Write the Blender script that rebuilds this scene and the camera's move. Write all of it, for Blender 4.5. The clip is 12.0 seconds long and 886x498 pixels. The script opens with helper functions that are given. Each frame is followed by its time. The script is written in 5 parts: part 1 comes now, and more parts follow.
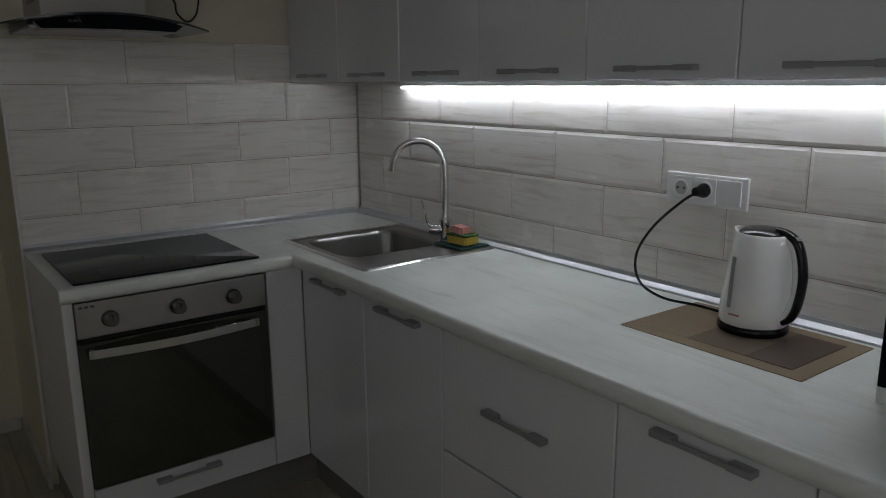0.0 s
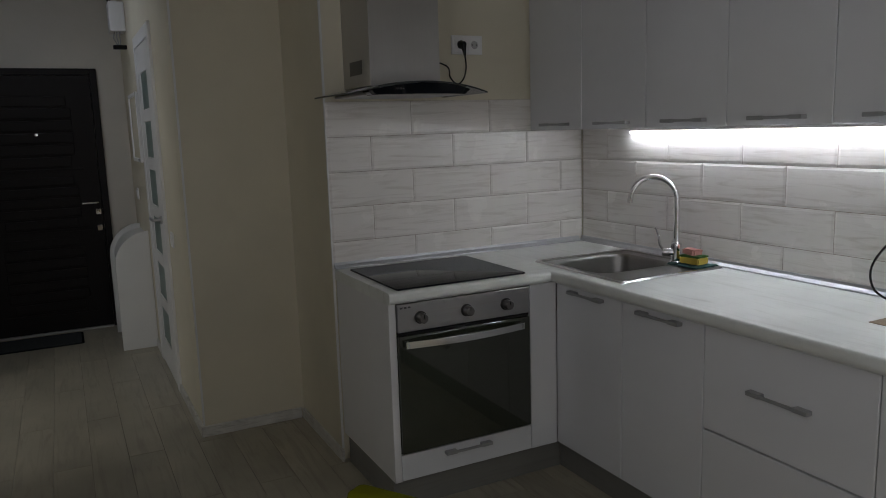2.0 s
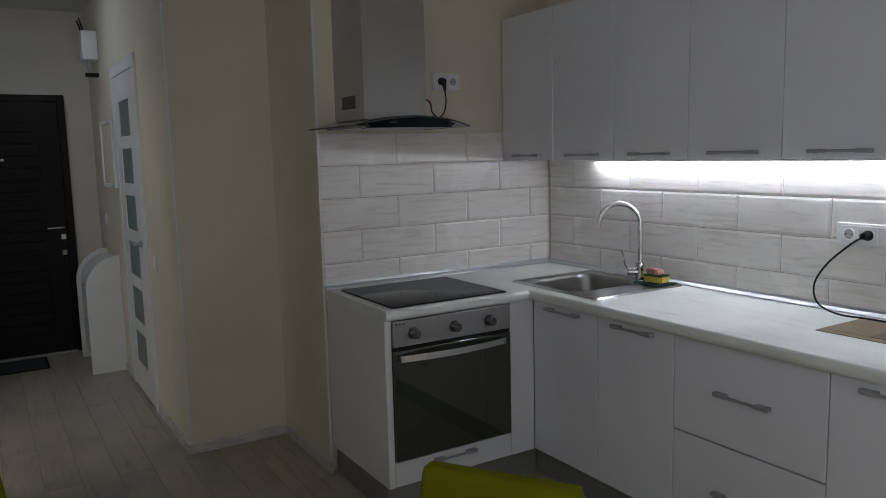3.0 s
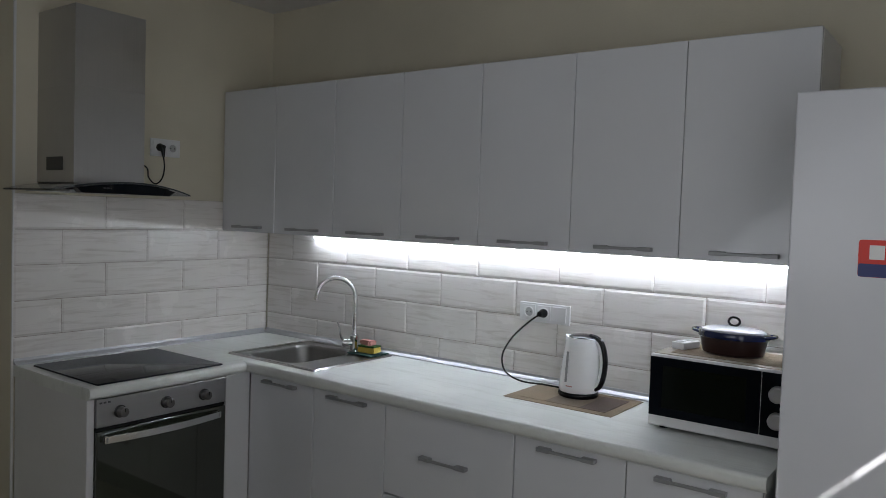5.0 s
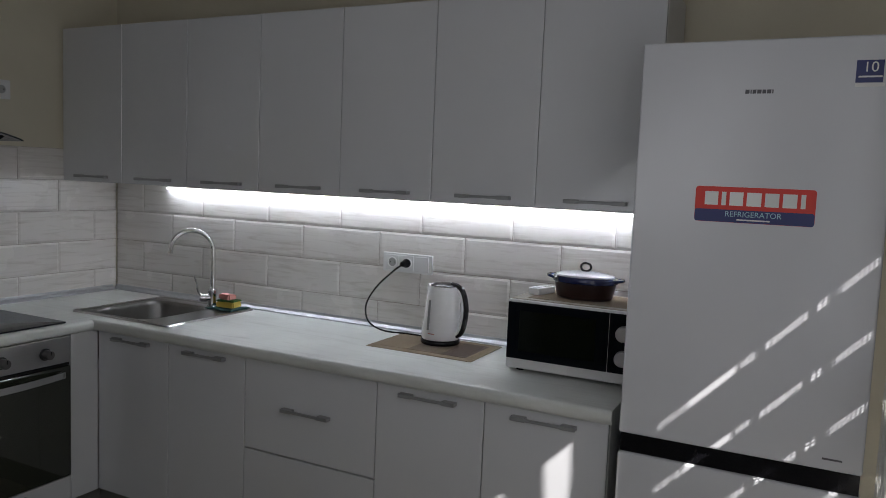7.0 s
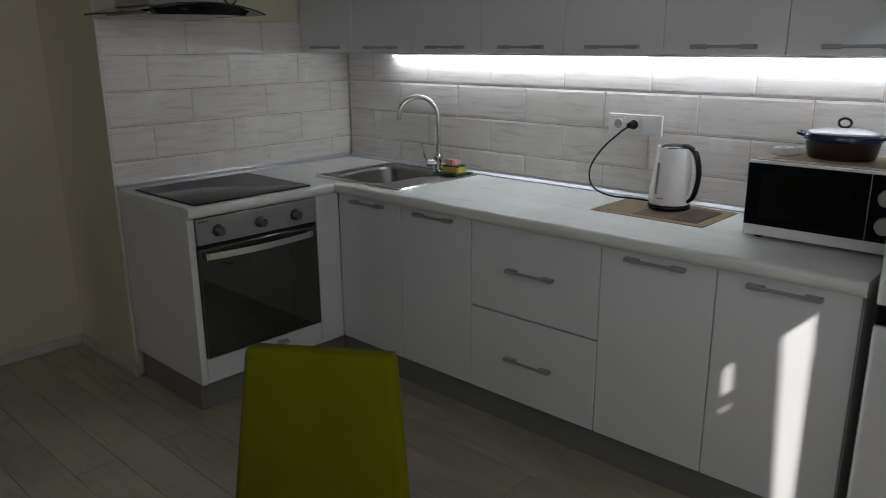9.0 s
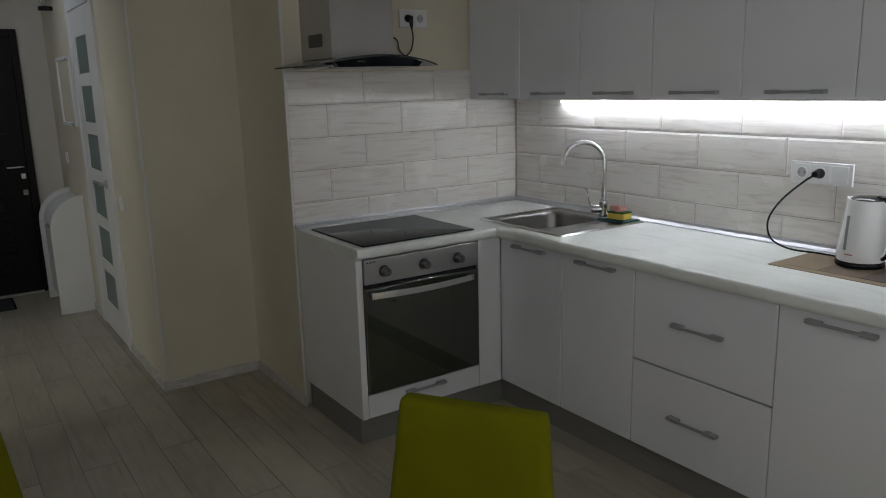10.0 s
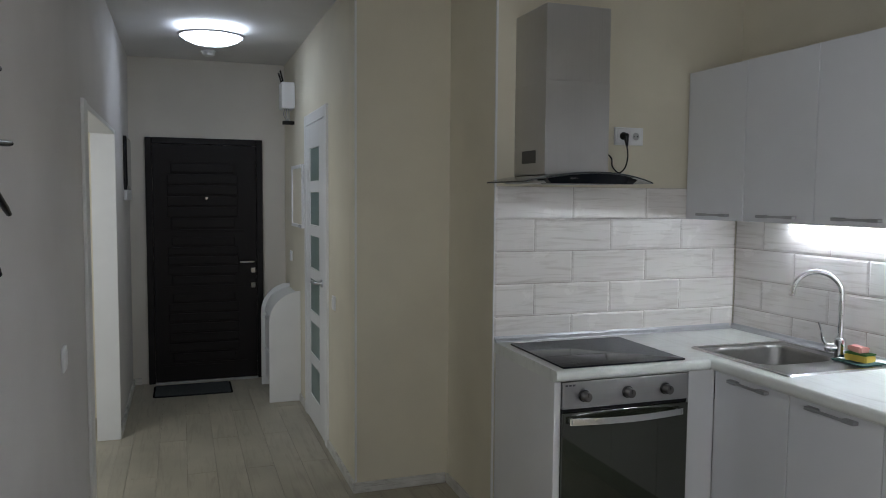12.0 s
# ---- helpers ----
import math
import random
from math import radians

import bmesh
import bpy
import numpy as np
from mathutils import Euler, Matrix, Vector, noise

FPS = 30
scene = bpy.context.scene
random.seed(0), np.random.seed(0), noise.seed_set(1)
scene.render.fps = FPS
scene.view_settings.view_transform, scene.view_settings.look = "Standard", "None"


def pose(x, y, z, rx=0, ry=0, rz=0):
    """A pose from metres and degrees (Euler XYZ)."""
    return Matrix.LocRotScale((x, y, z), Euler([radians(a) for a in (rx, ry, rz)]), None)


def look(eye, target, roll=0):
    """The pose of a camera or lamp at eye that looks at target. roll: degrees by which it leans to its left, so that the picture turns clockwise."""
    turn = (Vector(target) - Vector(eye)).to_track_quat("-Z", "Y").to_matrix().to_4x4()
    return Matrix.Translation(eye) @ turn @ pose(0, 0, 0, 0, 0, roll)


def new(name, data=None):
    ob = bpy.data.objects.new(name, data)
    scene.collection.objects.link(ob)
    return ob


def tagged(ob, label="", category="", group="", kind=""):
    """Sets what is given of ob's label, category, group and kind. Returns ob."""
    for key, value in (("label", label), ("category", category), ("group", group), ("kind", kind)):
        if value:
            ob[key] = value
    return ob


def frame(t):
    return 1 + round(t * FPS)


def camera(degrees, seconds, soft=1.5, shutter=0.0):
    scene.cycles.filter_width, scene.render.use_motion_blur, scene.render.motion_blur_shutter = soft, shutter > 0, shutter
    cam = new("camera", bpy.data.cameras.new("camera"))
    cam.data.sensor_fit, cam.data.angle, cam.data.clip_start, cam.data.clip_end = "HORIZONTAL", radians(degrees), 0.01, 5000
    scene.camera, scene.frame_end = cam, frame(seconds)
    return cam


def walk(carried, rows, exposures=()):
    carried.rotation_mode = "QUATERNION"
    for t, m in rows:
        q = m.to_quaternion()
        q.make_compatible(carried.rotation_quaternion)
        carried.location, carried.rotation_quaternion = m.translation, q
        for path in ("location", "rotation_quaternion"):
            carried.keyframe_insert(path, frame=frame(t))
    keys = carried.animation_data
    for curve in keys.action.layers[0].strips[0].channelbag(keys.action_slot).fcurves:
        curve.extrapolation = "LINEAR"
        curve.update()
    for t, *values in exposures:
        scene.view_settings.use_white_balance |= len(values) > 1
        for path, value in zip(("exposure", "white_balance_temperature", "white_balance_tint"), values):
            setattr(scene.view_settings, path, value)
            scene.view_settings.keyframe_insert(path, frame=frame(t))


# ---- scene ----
cam = camera(61.1, 12.0, soft=0.78, shutter=0.12)
PATH = [
    (0, (-1.68, -2.868, 1.4415), (-0.5135, -1.303, 1.0075), -0.4),
    (0.5, (-1.856, -2.9145, 1.436), (-0.779, -1.2795, 1.0285), -1.2),
    (1, (-2.0465, -2.9695, 1.4365), (-0.919, -1.363, 1.0535), -1.3),
    (1.5, (-2.2035, -3.044, 1.455), (-1.1865, -1.3635, 1.079), -0.1),
    (2, (-2.353, -3.0775, 1.466), (-1.4645, -1.314, 1.1495), -1.85),
    (2.5, (-2.542, -3.123, 1.5005), (-1.5545, -1.4045, 1.2365), -2.65),
    (2.7, (-2.5955, -3.151, 1.493), (-1.592, -1.442, 1.225), -2.25),
    (4.3, (-2.739, -3.261, 1.547), (-1.3055, -1.869, 1.47), 1.4),
    (4.5, (-2.7515, -3.255, 1.562), (-1.2385, -1.9505, 1.478), 1.5),
    (5, (-2.7565, -3.2525, 1.5595), (-1.1525, -2.061, 1.47), 1.95),
    (5.5, (-2.7315, -3.266, 1.547), (-1.023, -2.234, 1.4265), 2.5),
    (6, (-2.725, -3.269, 1.5445), (-0.9375, -2.3815, 1.414), 3.05),
    (6.5, (-2.7245, -3.27, 1.549), (-0.921, -2.416, 1.405), 2.65),
    (6.7, (-2.7255, -3.268, 1.5415), (-0.933, -2.394, 1.395), 2.6),
    (8.3, (-2.7455, -3.2725, 1.481), (-1.083, -2.2905, 0.961), 0.7),
    (8.5, (-2.7255, -3.276, 1.4835), (-1.13, -2.1925, 0.9545), 0.45),
    (9, (-2.7165, -3.2365, 1.487), (-1.3085, -1.9185, 0.9565), -0.45),
    (9.5, (-2.7055, -3.231, 1.489), (-1.4785, -1.7255, 1.011), -1.35),
    (10, (-2.696, -3.233, 1.5195), (-1.6, -1.6155, 1.092), -1.45),
    (10.5, (-2.7025, -3.2365, 1.546), (-1.742, -1.507, 1.253), -1.2),
    (11, (-2.6835, -3.2455, 1.548), (-1.8245, -1.4445, 1.407), -0.6),
    (11.5, (-2.693, -3.2295, 1.5485), (-1.9, -1.396, 1.451), -0.45),
    (12, (-2.6795, -3.1325, 1.5425), (-2.022, -1.2485, 1.4035), 0.45),
]
LIGHTING = [(0, 0.70, 6840, 11), (0.5, 0.84, 6960, 11), (1, 1.05, 6940, 11), (1.5, 1.17, 6870, 12), (2, 1.39, 6840, 13), (2.5, 1.60, 6690, 14), (4.5, 1.71, 6490, 11), (5.5, 1.54, 6590, 12), (6.5, 1.32, 6640, 13), (8.5, 1.29, 6740, 12), (9.5, 1.47, 6860, 11), (10.5, 1.88, 6740, 11), (11, 2.06, 6490, 11), (11.5, 2.19, 6490, 11), (12, 2.34, 6490, 11)]
walk(cam, [(t, look(eye, target, roll)) for t, eye, target, roll in PATH], LIGHTING)

# ---- light ----
world = bpy.data.worlds.new("sky")
scene.world = world
world.use_nodes = True
sky = world.node_tree.nodes.new("ShaderNodeTexSky")
sky.sky_type, sky.sun_disc = "NISHITA", False
SUN_DIR = Vector((0.46, 1.0, -1.035)).normalized()
sky.sun_elevation = math.asin(-SUN_DIR.z)
sky.sun_rotation = math.atan2(-SUN_DIR.x, -SUN_DIR.y)
world.node_tree.links.new(sky.outputs[0], world.node_tree.nodes["Background"].inputs[0])
world.node_tree.nodes["Background"].inputs[1].default_value = 0.05

sun = new("sun", bpy.data.lights.new("sun", "SUN"))
sun.data.energy, sun.data.angle, sun.data.color = 4.6, radians(0.5), (1.0, 0.985, 0.965)
sun.matrix_world = look((-2, -8, 7), Vector((-2, -8, 7)) + SUN_DIR)


def area(name, at, target, sx, sy, watts, colour):
    lamp = new(name, bpy.data.lights.new(name, "AREA"))
    lamp.data.shape, lamp.data.size, lamp.data.size_y = "RECTANGLE", sx, sy
    lamp.data.energy, lamp.data.color = watts, colour
    lamp.matrix_world = look(at, target)
    return lamp


# daylight through the blinds and the net curtain of the window
area("window_light", (-1.85, -3.47, 1.5), (-1.1, -0.9, 1.4), 1.4, 1.3, 2.3, (0.90, 0.94, 1.0))
# fill lamp added at the long wall behind the walk; no source known there
area("west_fill_light", (-3.055, -2.30, 1.75), (-0.3, -1.5, 2.75), 1.2, 1.0, 2.3, (0.88, 0.93, 1.0))
# daylight in the side room behind the open doorway
area("side_room_light", (-4.3, 0.3, 1.5), (-3.1, 1.7, 1.2), 1.0, 1.4, 3.7, (0.92, 0.97, 1.0))


# ---- materials ----
def material(name, colour, rough=0.5, metal=0.0, grain=None, bump=0.0, bump_scale=200.0, spec=0.5, coat=0.0, spots=0.12, spot_scale=3.0):
    """A surface with a broad tone change, an optional grain (scale_xyz, darker colour, strength) and fine relief."""
    m = bpy.data.materials.new(name)
    m.use_nodes = True
    nt = m.node_tree
    n, l = nt.nodes, nt.links
    bsdf = n["Principled BSDF"]
    bsdf.inputs["Roughness"].default_value = rough
    bsdf.inputs["Metallic"].default_value = metal
    bsdf.inputs["Specular IOR Level"].default_value = spec
    bsdf.inputs["Coat Weight"].default_value = coat
    tex = n.new("ShaderNodeTexCoord")
    shift = n.new("ShaderNodeVectorMath")
    shift.operation = "ADD"
    info = n.new("ShaderNodeObjectInfo")
    far = n.new("ShaderNodeVectorMath")
    far.operation = "SCALE"
    far.inputs[3].default_value = 17.0
    comb = n.new("ShaderNodeCombineXYZ")
    for k in range(3):
        l.new(info.outputs["Random"], comb.inputs[k])
    l.new(comb.outputs[0], far.inputs[0])
    l.new(tex.outputs["Object"], shift.inputs[0])
    l.new(far.outputs[0], shift.inputs[1])
    wide = n.new("ShaderNodeTexNoise")
    wide.inputs["Scale"].default_value = spot_scale
    wide.inputs["Detail"].default_value = 5.0
    l.new(shift.outputs[0], wide.inputs["Vector"])
    ramp = n.new("ShaderNodeMapRange")
    ramp.inputs["From Min"].default_value, ramp.inputs["From Max"].default_value = 0.3, 0.7
    ramp.inputs["To Min"].default_value, ramp.inputs["To Max"].default_value = 1.0 - spots, 1.0 + spots * 0.4
    l.new(wide.outputs["Fac"], ramp.inputs["Value"])
    tone = n.new("ShaderNodeMix")
    tone.data_type, tone.blend_type = "RGBA", "MULTIPLY"
    tone.inputs[0].default_value = 1.0
    tone.inputs[6].default_value = (*colour, 1)
    l.new(ramp.outputs[0], tone.inputs[7])
    out = tone.outputs[2]
    height = None
    if grain:
        scale, dark, strength = grain
        mp = n.new("ShaderNodeMapping")
        mp.inputs["Scale"].default_value = scale
        l.new(shift.outputs[0], mp.inputs["Vector"])
        g = n.new("ShaderNodeTexNoise")
        g.inputs["Scale"].default_value, g.inputs["Detail"].default_value = 1.0, 8.0
        g.inputs["Roughness"].default_value, g.inputs["Distortion"].default_value = 0.62, 1.3
        l.new(mp.outputs[0], g.inputs["Vector"])
        r = n.new("ShaderNodeMapRange")
        r.inputs["From Min"].default_value, r.inputs["From Max"].default_value = 0.5, 0.72
        r.inputs["To Max"].default_value = strength
        l.new(g.outputs["Fac"], r.inputs["Value"])
        mix = n.new("ShaderNodeMix")
        mix.data_type = "RGBA"
        l.new(r.outputs[0], mix.inputs[0])
        l.new(out, mix.inputs[6])
        mix.inputs[7].default_value = (*dark, 1)
        out, height = mix.outputs[2], g.outputs["Fac"]
    l.new(out, bsdf.inputs["Base Color"])
    if bump:
        fine = n.new("ShaderNodeTexNoise")
        fine.inputs["Scale"].default_value, fine.inputs["Detail"].default_value = bump_scale, 3.0
        l.new(tex.outputs["Object"], fine.inputs["Vector"])
        b = n.new("ShaderNodeBump")
        b.inputs["Strength"].default_value, b.inputs["Distance"].default_value = bump, 0.002
        l.new(fine.outputs["Fac"], b.inputs["Height"])
        l.new(b.outputs[0], bsdf.inputs["Normal"])
    rr = n.new("ShaderNodeMapRange")
    rr.inputs["To Min"].default_value, rr.inputs["To Max"].default_value = max(0.02, rough * 0.88), min(1.0, rough * 1.15)
    l.new(wide.outputs["Fac"], rr.inputs["Value"])
    l.new(rr.outputs[0], bsdf.inputs["Roughness"])
    return m


def glowing(name, colour, strength):
    m = bpy.data.materials.new(name)
    m.use_nodes = True
    b = m.node_tree.nodes["Principled BSDF"]
    b.inputs["Base Color"].default_value = (0.8, 0.8, 0.8, 1)
    b.inputs["Emission Color"].default_value = (*colour, 1)
    b.inputs["Emission Strength"].default_value = strength
    return m


def clear_glass(name, colour, rough, mix):
    """Glass pane: partly see-through with a gloss."""
    m = bpy.data.materials.new(name)
    m.use_nodes = True
    n, l = m.node_tree.nodes, m.node_tree.links
    b = n["Principled BSDF"]
    b.inputs["Base Color"].default_value = (*colour, 1)
    b.inputs["Roughness"].default_value = rough
    b.inputs["Transmission Weight"].default_value = mix
    b.inputs["IOR"].default_value = 1.45
    return m


M_WALL = material("cream_wall_paint", (0.665, 0.618, 0.492), 0.75, bump=0.35, bump_scale=140, spots=0.10, spot_scale=1.6)
M_WALL_G = material("grey_wall_paint", (0.575, 0.55, 0.537), 0.75, bump=0.35, bump_scale=140, spots=0.10, spot_scale=1.6)
# end wall's cream paint with the ceiling lamp's cool tint mixed in
M_WALL_LAMP_TINT = material("cream_wall_paint_lamp_tint", (0.625, 0.59, 0.53), 0.75, bump=0.35, bump_scale=140, spots=0.10, spot_scale=1.6)
M_CEIL = material("ceiling_paint", (0.66, 0.65, 0.64), 0.8, bump=0.15, bump_scale=160, spots=0.06)
M_GROUT = material("grey_grout", (0.33, 0.285, 0.24), 0.9, bump=0.4, bump_scale=400)
M_TILE_N = material("wood_look_tile", (0.74, 0.705, 0.67), 0.26, grain=((2.8, 30, 34), (0.38, 0.325, 0.28), 0.44), spots=0.035, spot_scale=5, coat=0.1)
M_TILE_E = material("wood_look_tile_side", (0.73, 0.70, 0.67), 0.26, grain=((30, 2.8, 34), (0.38, 0.325, 0.28), 0.44), spots=0.035, spot_scale=5, coat=0.1)
M_GLOSS = material("white_gloss_front", (0.679, 0.69, 0.712), 0.13, spots=0.03, spot_scale=1.5, coat=0.25, bump=0.9, bump_scale=7)
M_BODY = material("white_chipboard", (0.68, 0.68, 0.68), 0.4, spots=0.05)
M_TOP_E = material("pale_wood_worktop", (0.71, 0.73, 0.70), 0.36, grain=((22, 2.2, 10), (0.50, 0.51, 0.47), 0.6), bump=0.1, bump_scale=300, spots=0.12, spot_scale=4)
M_TOP_N = material("pale_wood_worktop_side", (0.71, 0.73, 0.70), 0.36, grain=((2.2, 22, 10), (0.50, 0.51, 0.47), 0.6), bump=0.1, bump_scale=300, spots=0.12, spot_scale=4)
M_PLINTH = material("grey_plinth", (0.20, 0.195, 0.18), 0.45, grain=((3, 3, 60), (0.13, 0.12, 0.11), 0.4), spots=0.1)
M_ALU = material("brushed_aluminium", (0.55, 0.55, 0.56), 0.32, 0.9, spots=0.08)
M_STRIP = material("edge_strip_aluminium", (0.50, 0.51, 0.53), 0.42, 0.7, spots=0.08)
M_HANDLE = material("satin_grey_handle", (0.33, 0.335, 0.34), 0.36, 0.3, spots=0.08)
M_RIM = material("polished_sink_rim", (0.72, 0.73, 0.74), 0.14, 1.0, spots=0.06)
M_HOOD = material("hood_steel", (0.50, 0.493, 0.485), 0.36, 1.0, grain=((160, 160, 1.5), (0.41, 0.405, 0.40), 0.35), spots=0.08)
M_STEEL = material("brushed_steel", (0.43, 0.435, 0.445), 0.34, 1.0, grain=((2, 2, 240), (0.40, 0.39, 0.38), 0.5), spots=0.1)
M_SINK = material("sink_steel", (0.27, 0.265, 0.255), 0.33, 1.0, grain=((90, 90, 90), (0.19, 0.19, 0.19), 0.4), spots=0.12, spot_scale=8)
M_KNOB = material("dark_steel_knob", (0.10, 0.10, 0.10), 0.3, 1.0, spots=0.1)
M_CAP = material("steel_knob_cap", (0.17, 0.165, 0.16), 0.3, 1.0, spots=0.1)
M_CHROME = material("chrome", (0.80, 0.80, 0.80), 0.06, 1.0, spots=0.03)
M_BLACK = material("black_plastic", (0.007, 0.007, 0.009), 0.16, spots=0.2, spec=0.3)
M_HOB = material("black_hob_glass", (0.005, 0.0065, 0.009), 0.03, spots=0.15, spot_scale=10, spec=0.09)
M_SCREEN = material("microwave_screen", (0.004, 0.006, 0.005), 0.12, spec=0.3, spots=0.2, spot_scale=300)
M_OVEN = material("dark_mirror_glass", (0.027, 0.031, 0.021), 0.04, spots=0.1, spec=1.0)
M_WHITE = material("white_plastic", (0.74, 0.74, 0.74), 0.28, spots=0.04)
M_KETTLE = material("white_kettle_plastic", (0.86, 0.86, 0.86), 0.18, spots=0.02, coat=0.3)
M_WHITE_W = material("white_painted_wood", (0.70, 0.70, 0.69), 0.4, spots=0.06)
M_SKIRT = material("scuffed_skirting_paint", (0.60, 0.585, 0.55), 0.5, grain=((7, 7, 45), (0.22, 0.195, 0.16), 0.6), bump=0.3, bump_scale=120, spots=0.2, spot_scale=9)
M_FRIDGE = material("white_enamel", (0.605, 0.615, 0.64), 0.20, spots=0.03, spec=0.45)
M_DOORBR = material("dark_brown_leatherette", (0.0055, 0.0034, 0.0038), 0.5, spec=0.3, bump=0.4, bump_scale=260, spots=0.25, spot_scale=6)
M_CHAIR = material("lime_felt", (0.108, 0.106, 0.002), 0.95, bump=0.5, bump_scale=900, spots=0.12, spot_scale=9, spec=0.1)
M_LEG = material("chair_leg_metal", (0.30, 0.30, 0.31), 0.3, 0.9)
M_MATB = material("brown_woven_mat", (0.245, 0.185, 0.12), 0.85, bump=0.8, bump_scale=700, spots=0.1, spot_scale=12)
M_MATL = material("beige_woven_mat", (0.40, 0.355, 0.30), 0.85, bump=0.8, bump_scale=700, spots=0.1, spot_scale=12)
M_MATD = material("dark_brown_weave", (0.105, 0.073, 0.057), 0.85, bump=0.8, bump_scale=700, spots=0.1, spot_scale=12)
M_MATM = material("mid_brown_weave", (0.16, 0.115, 0.08), 0.85, bump=0.8, bump_scale=700, spots=0.1, spot_scale=12)
M_DOORMAT = material("grey_door_mat", (0.035, 0.04, 0.042), 0.95, bump=0.9, bump_scale=500)
M_FLOOR = material("whitened_oak_plank", (0.378, 0.347, 0.270), 0.40, grain=((24, 2.0, 10), (0.23, 0.20, 0.16), 0.65), bump=0.15, bump_scale=240, spots=0.22, spot_scale=2.5)
M_SEAM = material("plank_seam", (0.15, 0.13, 0.105), 0.8)
M_YELLOW = material("yellow_sponge", (0.62, 0.46, 0.08), 0.95, bump=1.0, bump_scale=350)
M_GREEN = material("green_scourer", (0.05, 0.13, 0.03), 0.95, bump=1.0, bump_scale=500)
M_PINK = material("pink_sponge", (0.62, 0.30, 0.26), 0.95, bump=1.0, bump_scale=300)
M_CLOTH = material("dark_green_cloth", (0.02, 0.075, 0.065), 0.95, bump=1.0, bump_scale=600)
M_RED = material("red_sticker", (0.62, 0.020, 0.008), 0.35, spots=0.05)
M_BLUE = material("blue_sticker", (0.012, 0.022, 0.13), 0.35, spots=0.05)
M_PRINT = material("white_print", (0.75, 0.75, 0.73), 0.4)
M_PALE = material("pale_blue_print", (0.35, 0.55, 0.62), 0.4)
M_DARKPRINT = material("grey_print", (0.08, 0.08, 0.09), 0.4)
M_POTB = material("blue_enamel", (0.012, 0.02, 0.085), 0.15, spots=0.2, coat=0.4)
M_POTR = material("brown_enamel", (0.032, 0.012, 0.010), 0.3, spots=0.25)
M_POTW = material("white_enamel_lid", (0.60, 0.61, 0.66), 0.18, spots=0.05)
M_DRAPE = material("taupe_drape", (0.17, 0.15, 0.135), 0.9, bump=0.6, bump_scale=600, spots=0.15)
M_NET = material("net_curtain", (0.74, 0.74, 0.72), 0.9, bump=0.6, bump_scale=500)
_n = M_NET.node_tree
_t = _n.nodes.new("ShaderNodeBsdfTranslucent")
_t.inputs[0].default_value = (0.62, 0.62, 0.60, 1)
_m = _n.nodes.new("ShaderNodeMixShader")
_m.inputs[0].default_value = 0.45
_n.links.new(_n.nodes["Principled BSDF"].outputs[0], _m.inputs[1])
_n.links.new(_t.outputs[0], _m.inputs[2])
_n.links.new(_m.outputs[0], _n.nodes["Material Output"].inputs[0])
M_BLIND = material("zebra_blind_fabric", (0.60, 0.59, 0.56), 0.9, bump=0.5, bump_scale=700)
M_LED = glowing("led_diffuser", (0.80, 0.89, 0.995), 15.0)
M_LAMP = glowing("ceiling_lamp_glass", (0.70, 0.82, 1.0), 2.05)
M_FROST = clear_glass("frosted_door_glass", (0.25, 0.33, 0.305), 0.45, 0.35)
M_HGLASS = clear_glass("hood_glass", (0.14, 0.17, 0.175), 0.03, 0.75)


# ---- shape helpers ----
def part(name, bm, mat, parent=None, label="", smooth=None):
    """Links a bmesh as one mesh object, under a thing or a part."""
    me = bpy.data.meshes.new(name)
    bmesh.ops.recalc_face_normals(bm, faces=bm.faces[:])
    if smooth is not None:
        for f in bm.faces:
            f.smooth = True
        for e in bm.edges:
            e.smooth = len(e.link_faces) == 2 and e.calc_face_angle(0) < radians(smooth)
    bm.to_mesh(me)
    bm.free()
    if mat:
        me.materials.append(mat)
    ob = new(name, me)
    if parent:
        ob.parent = parent
    if label:
        tagged(ob, label)
    return ob


def thing(name, label, category, group="", kind="", at=(0, 0, 0), turn=0):
    e = new(name)
    e.empty_display_size = 0.05
    e.matrix_basis = pose(*at, 0, 0, turn)
    return tagged(e, label, category, group, kind)


def box(x0, x1, y0, y1, z0, z1, bevel=0.0, seg=2, bm=None):
    own = bmesh.new()
    bmesh.ops.create_cube(own, size=1.0, matrix=Matrix.LocRotScale(((x0 + x1) / 2, (y0 + y1) / 2, (z0 + z1) / 2), None, (abs(x1 - x0), abs(y1 - y0), abs(z1 - z0))))
    if bevel:
        bmesh.ops.bevel(own, geom=own.edges[:], offset=bevel, segments=seg, profile=0.5, affect="EDGES")
    return join(bm, own) if bm else own


def join(bm, own):
    me = bpy.data.meshes.new("tmp")
    own.to_mesh(me)
    own.free()
    bm.from_mesh(me)
    bpy.data.meshes.remove(me)
    return bm


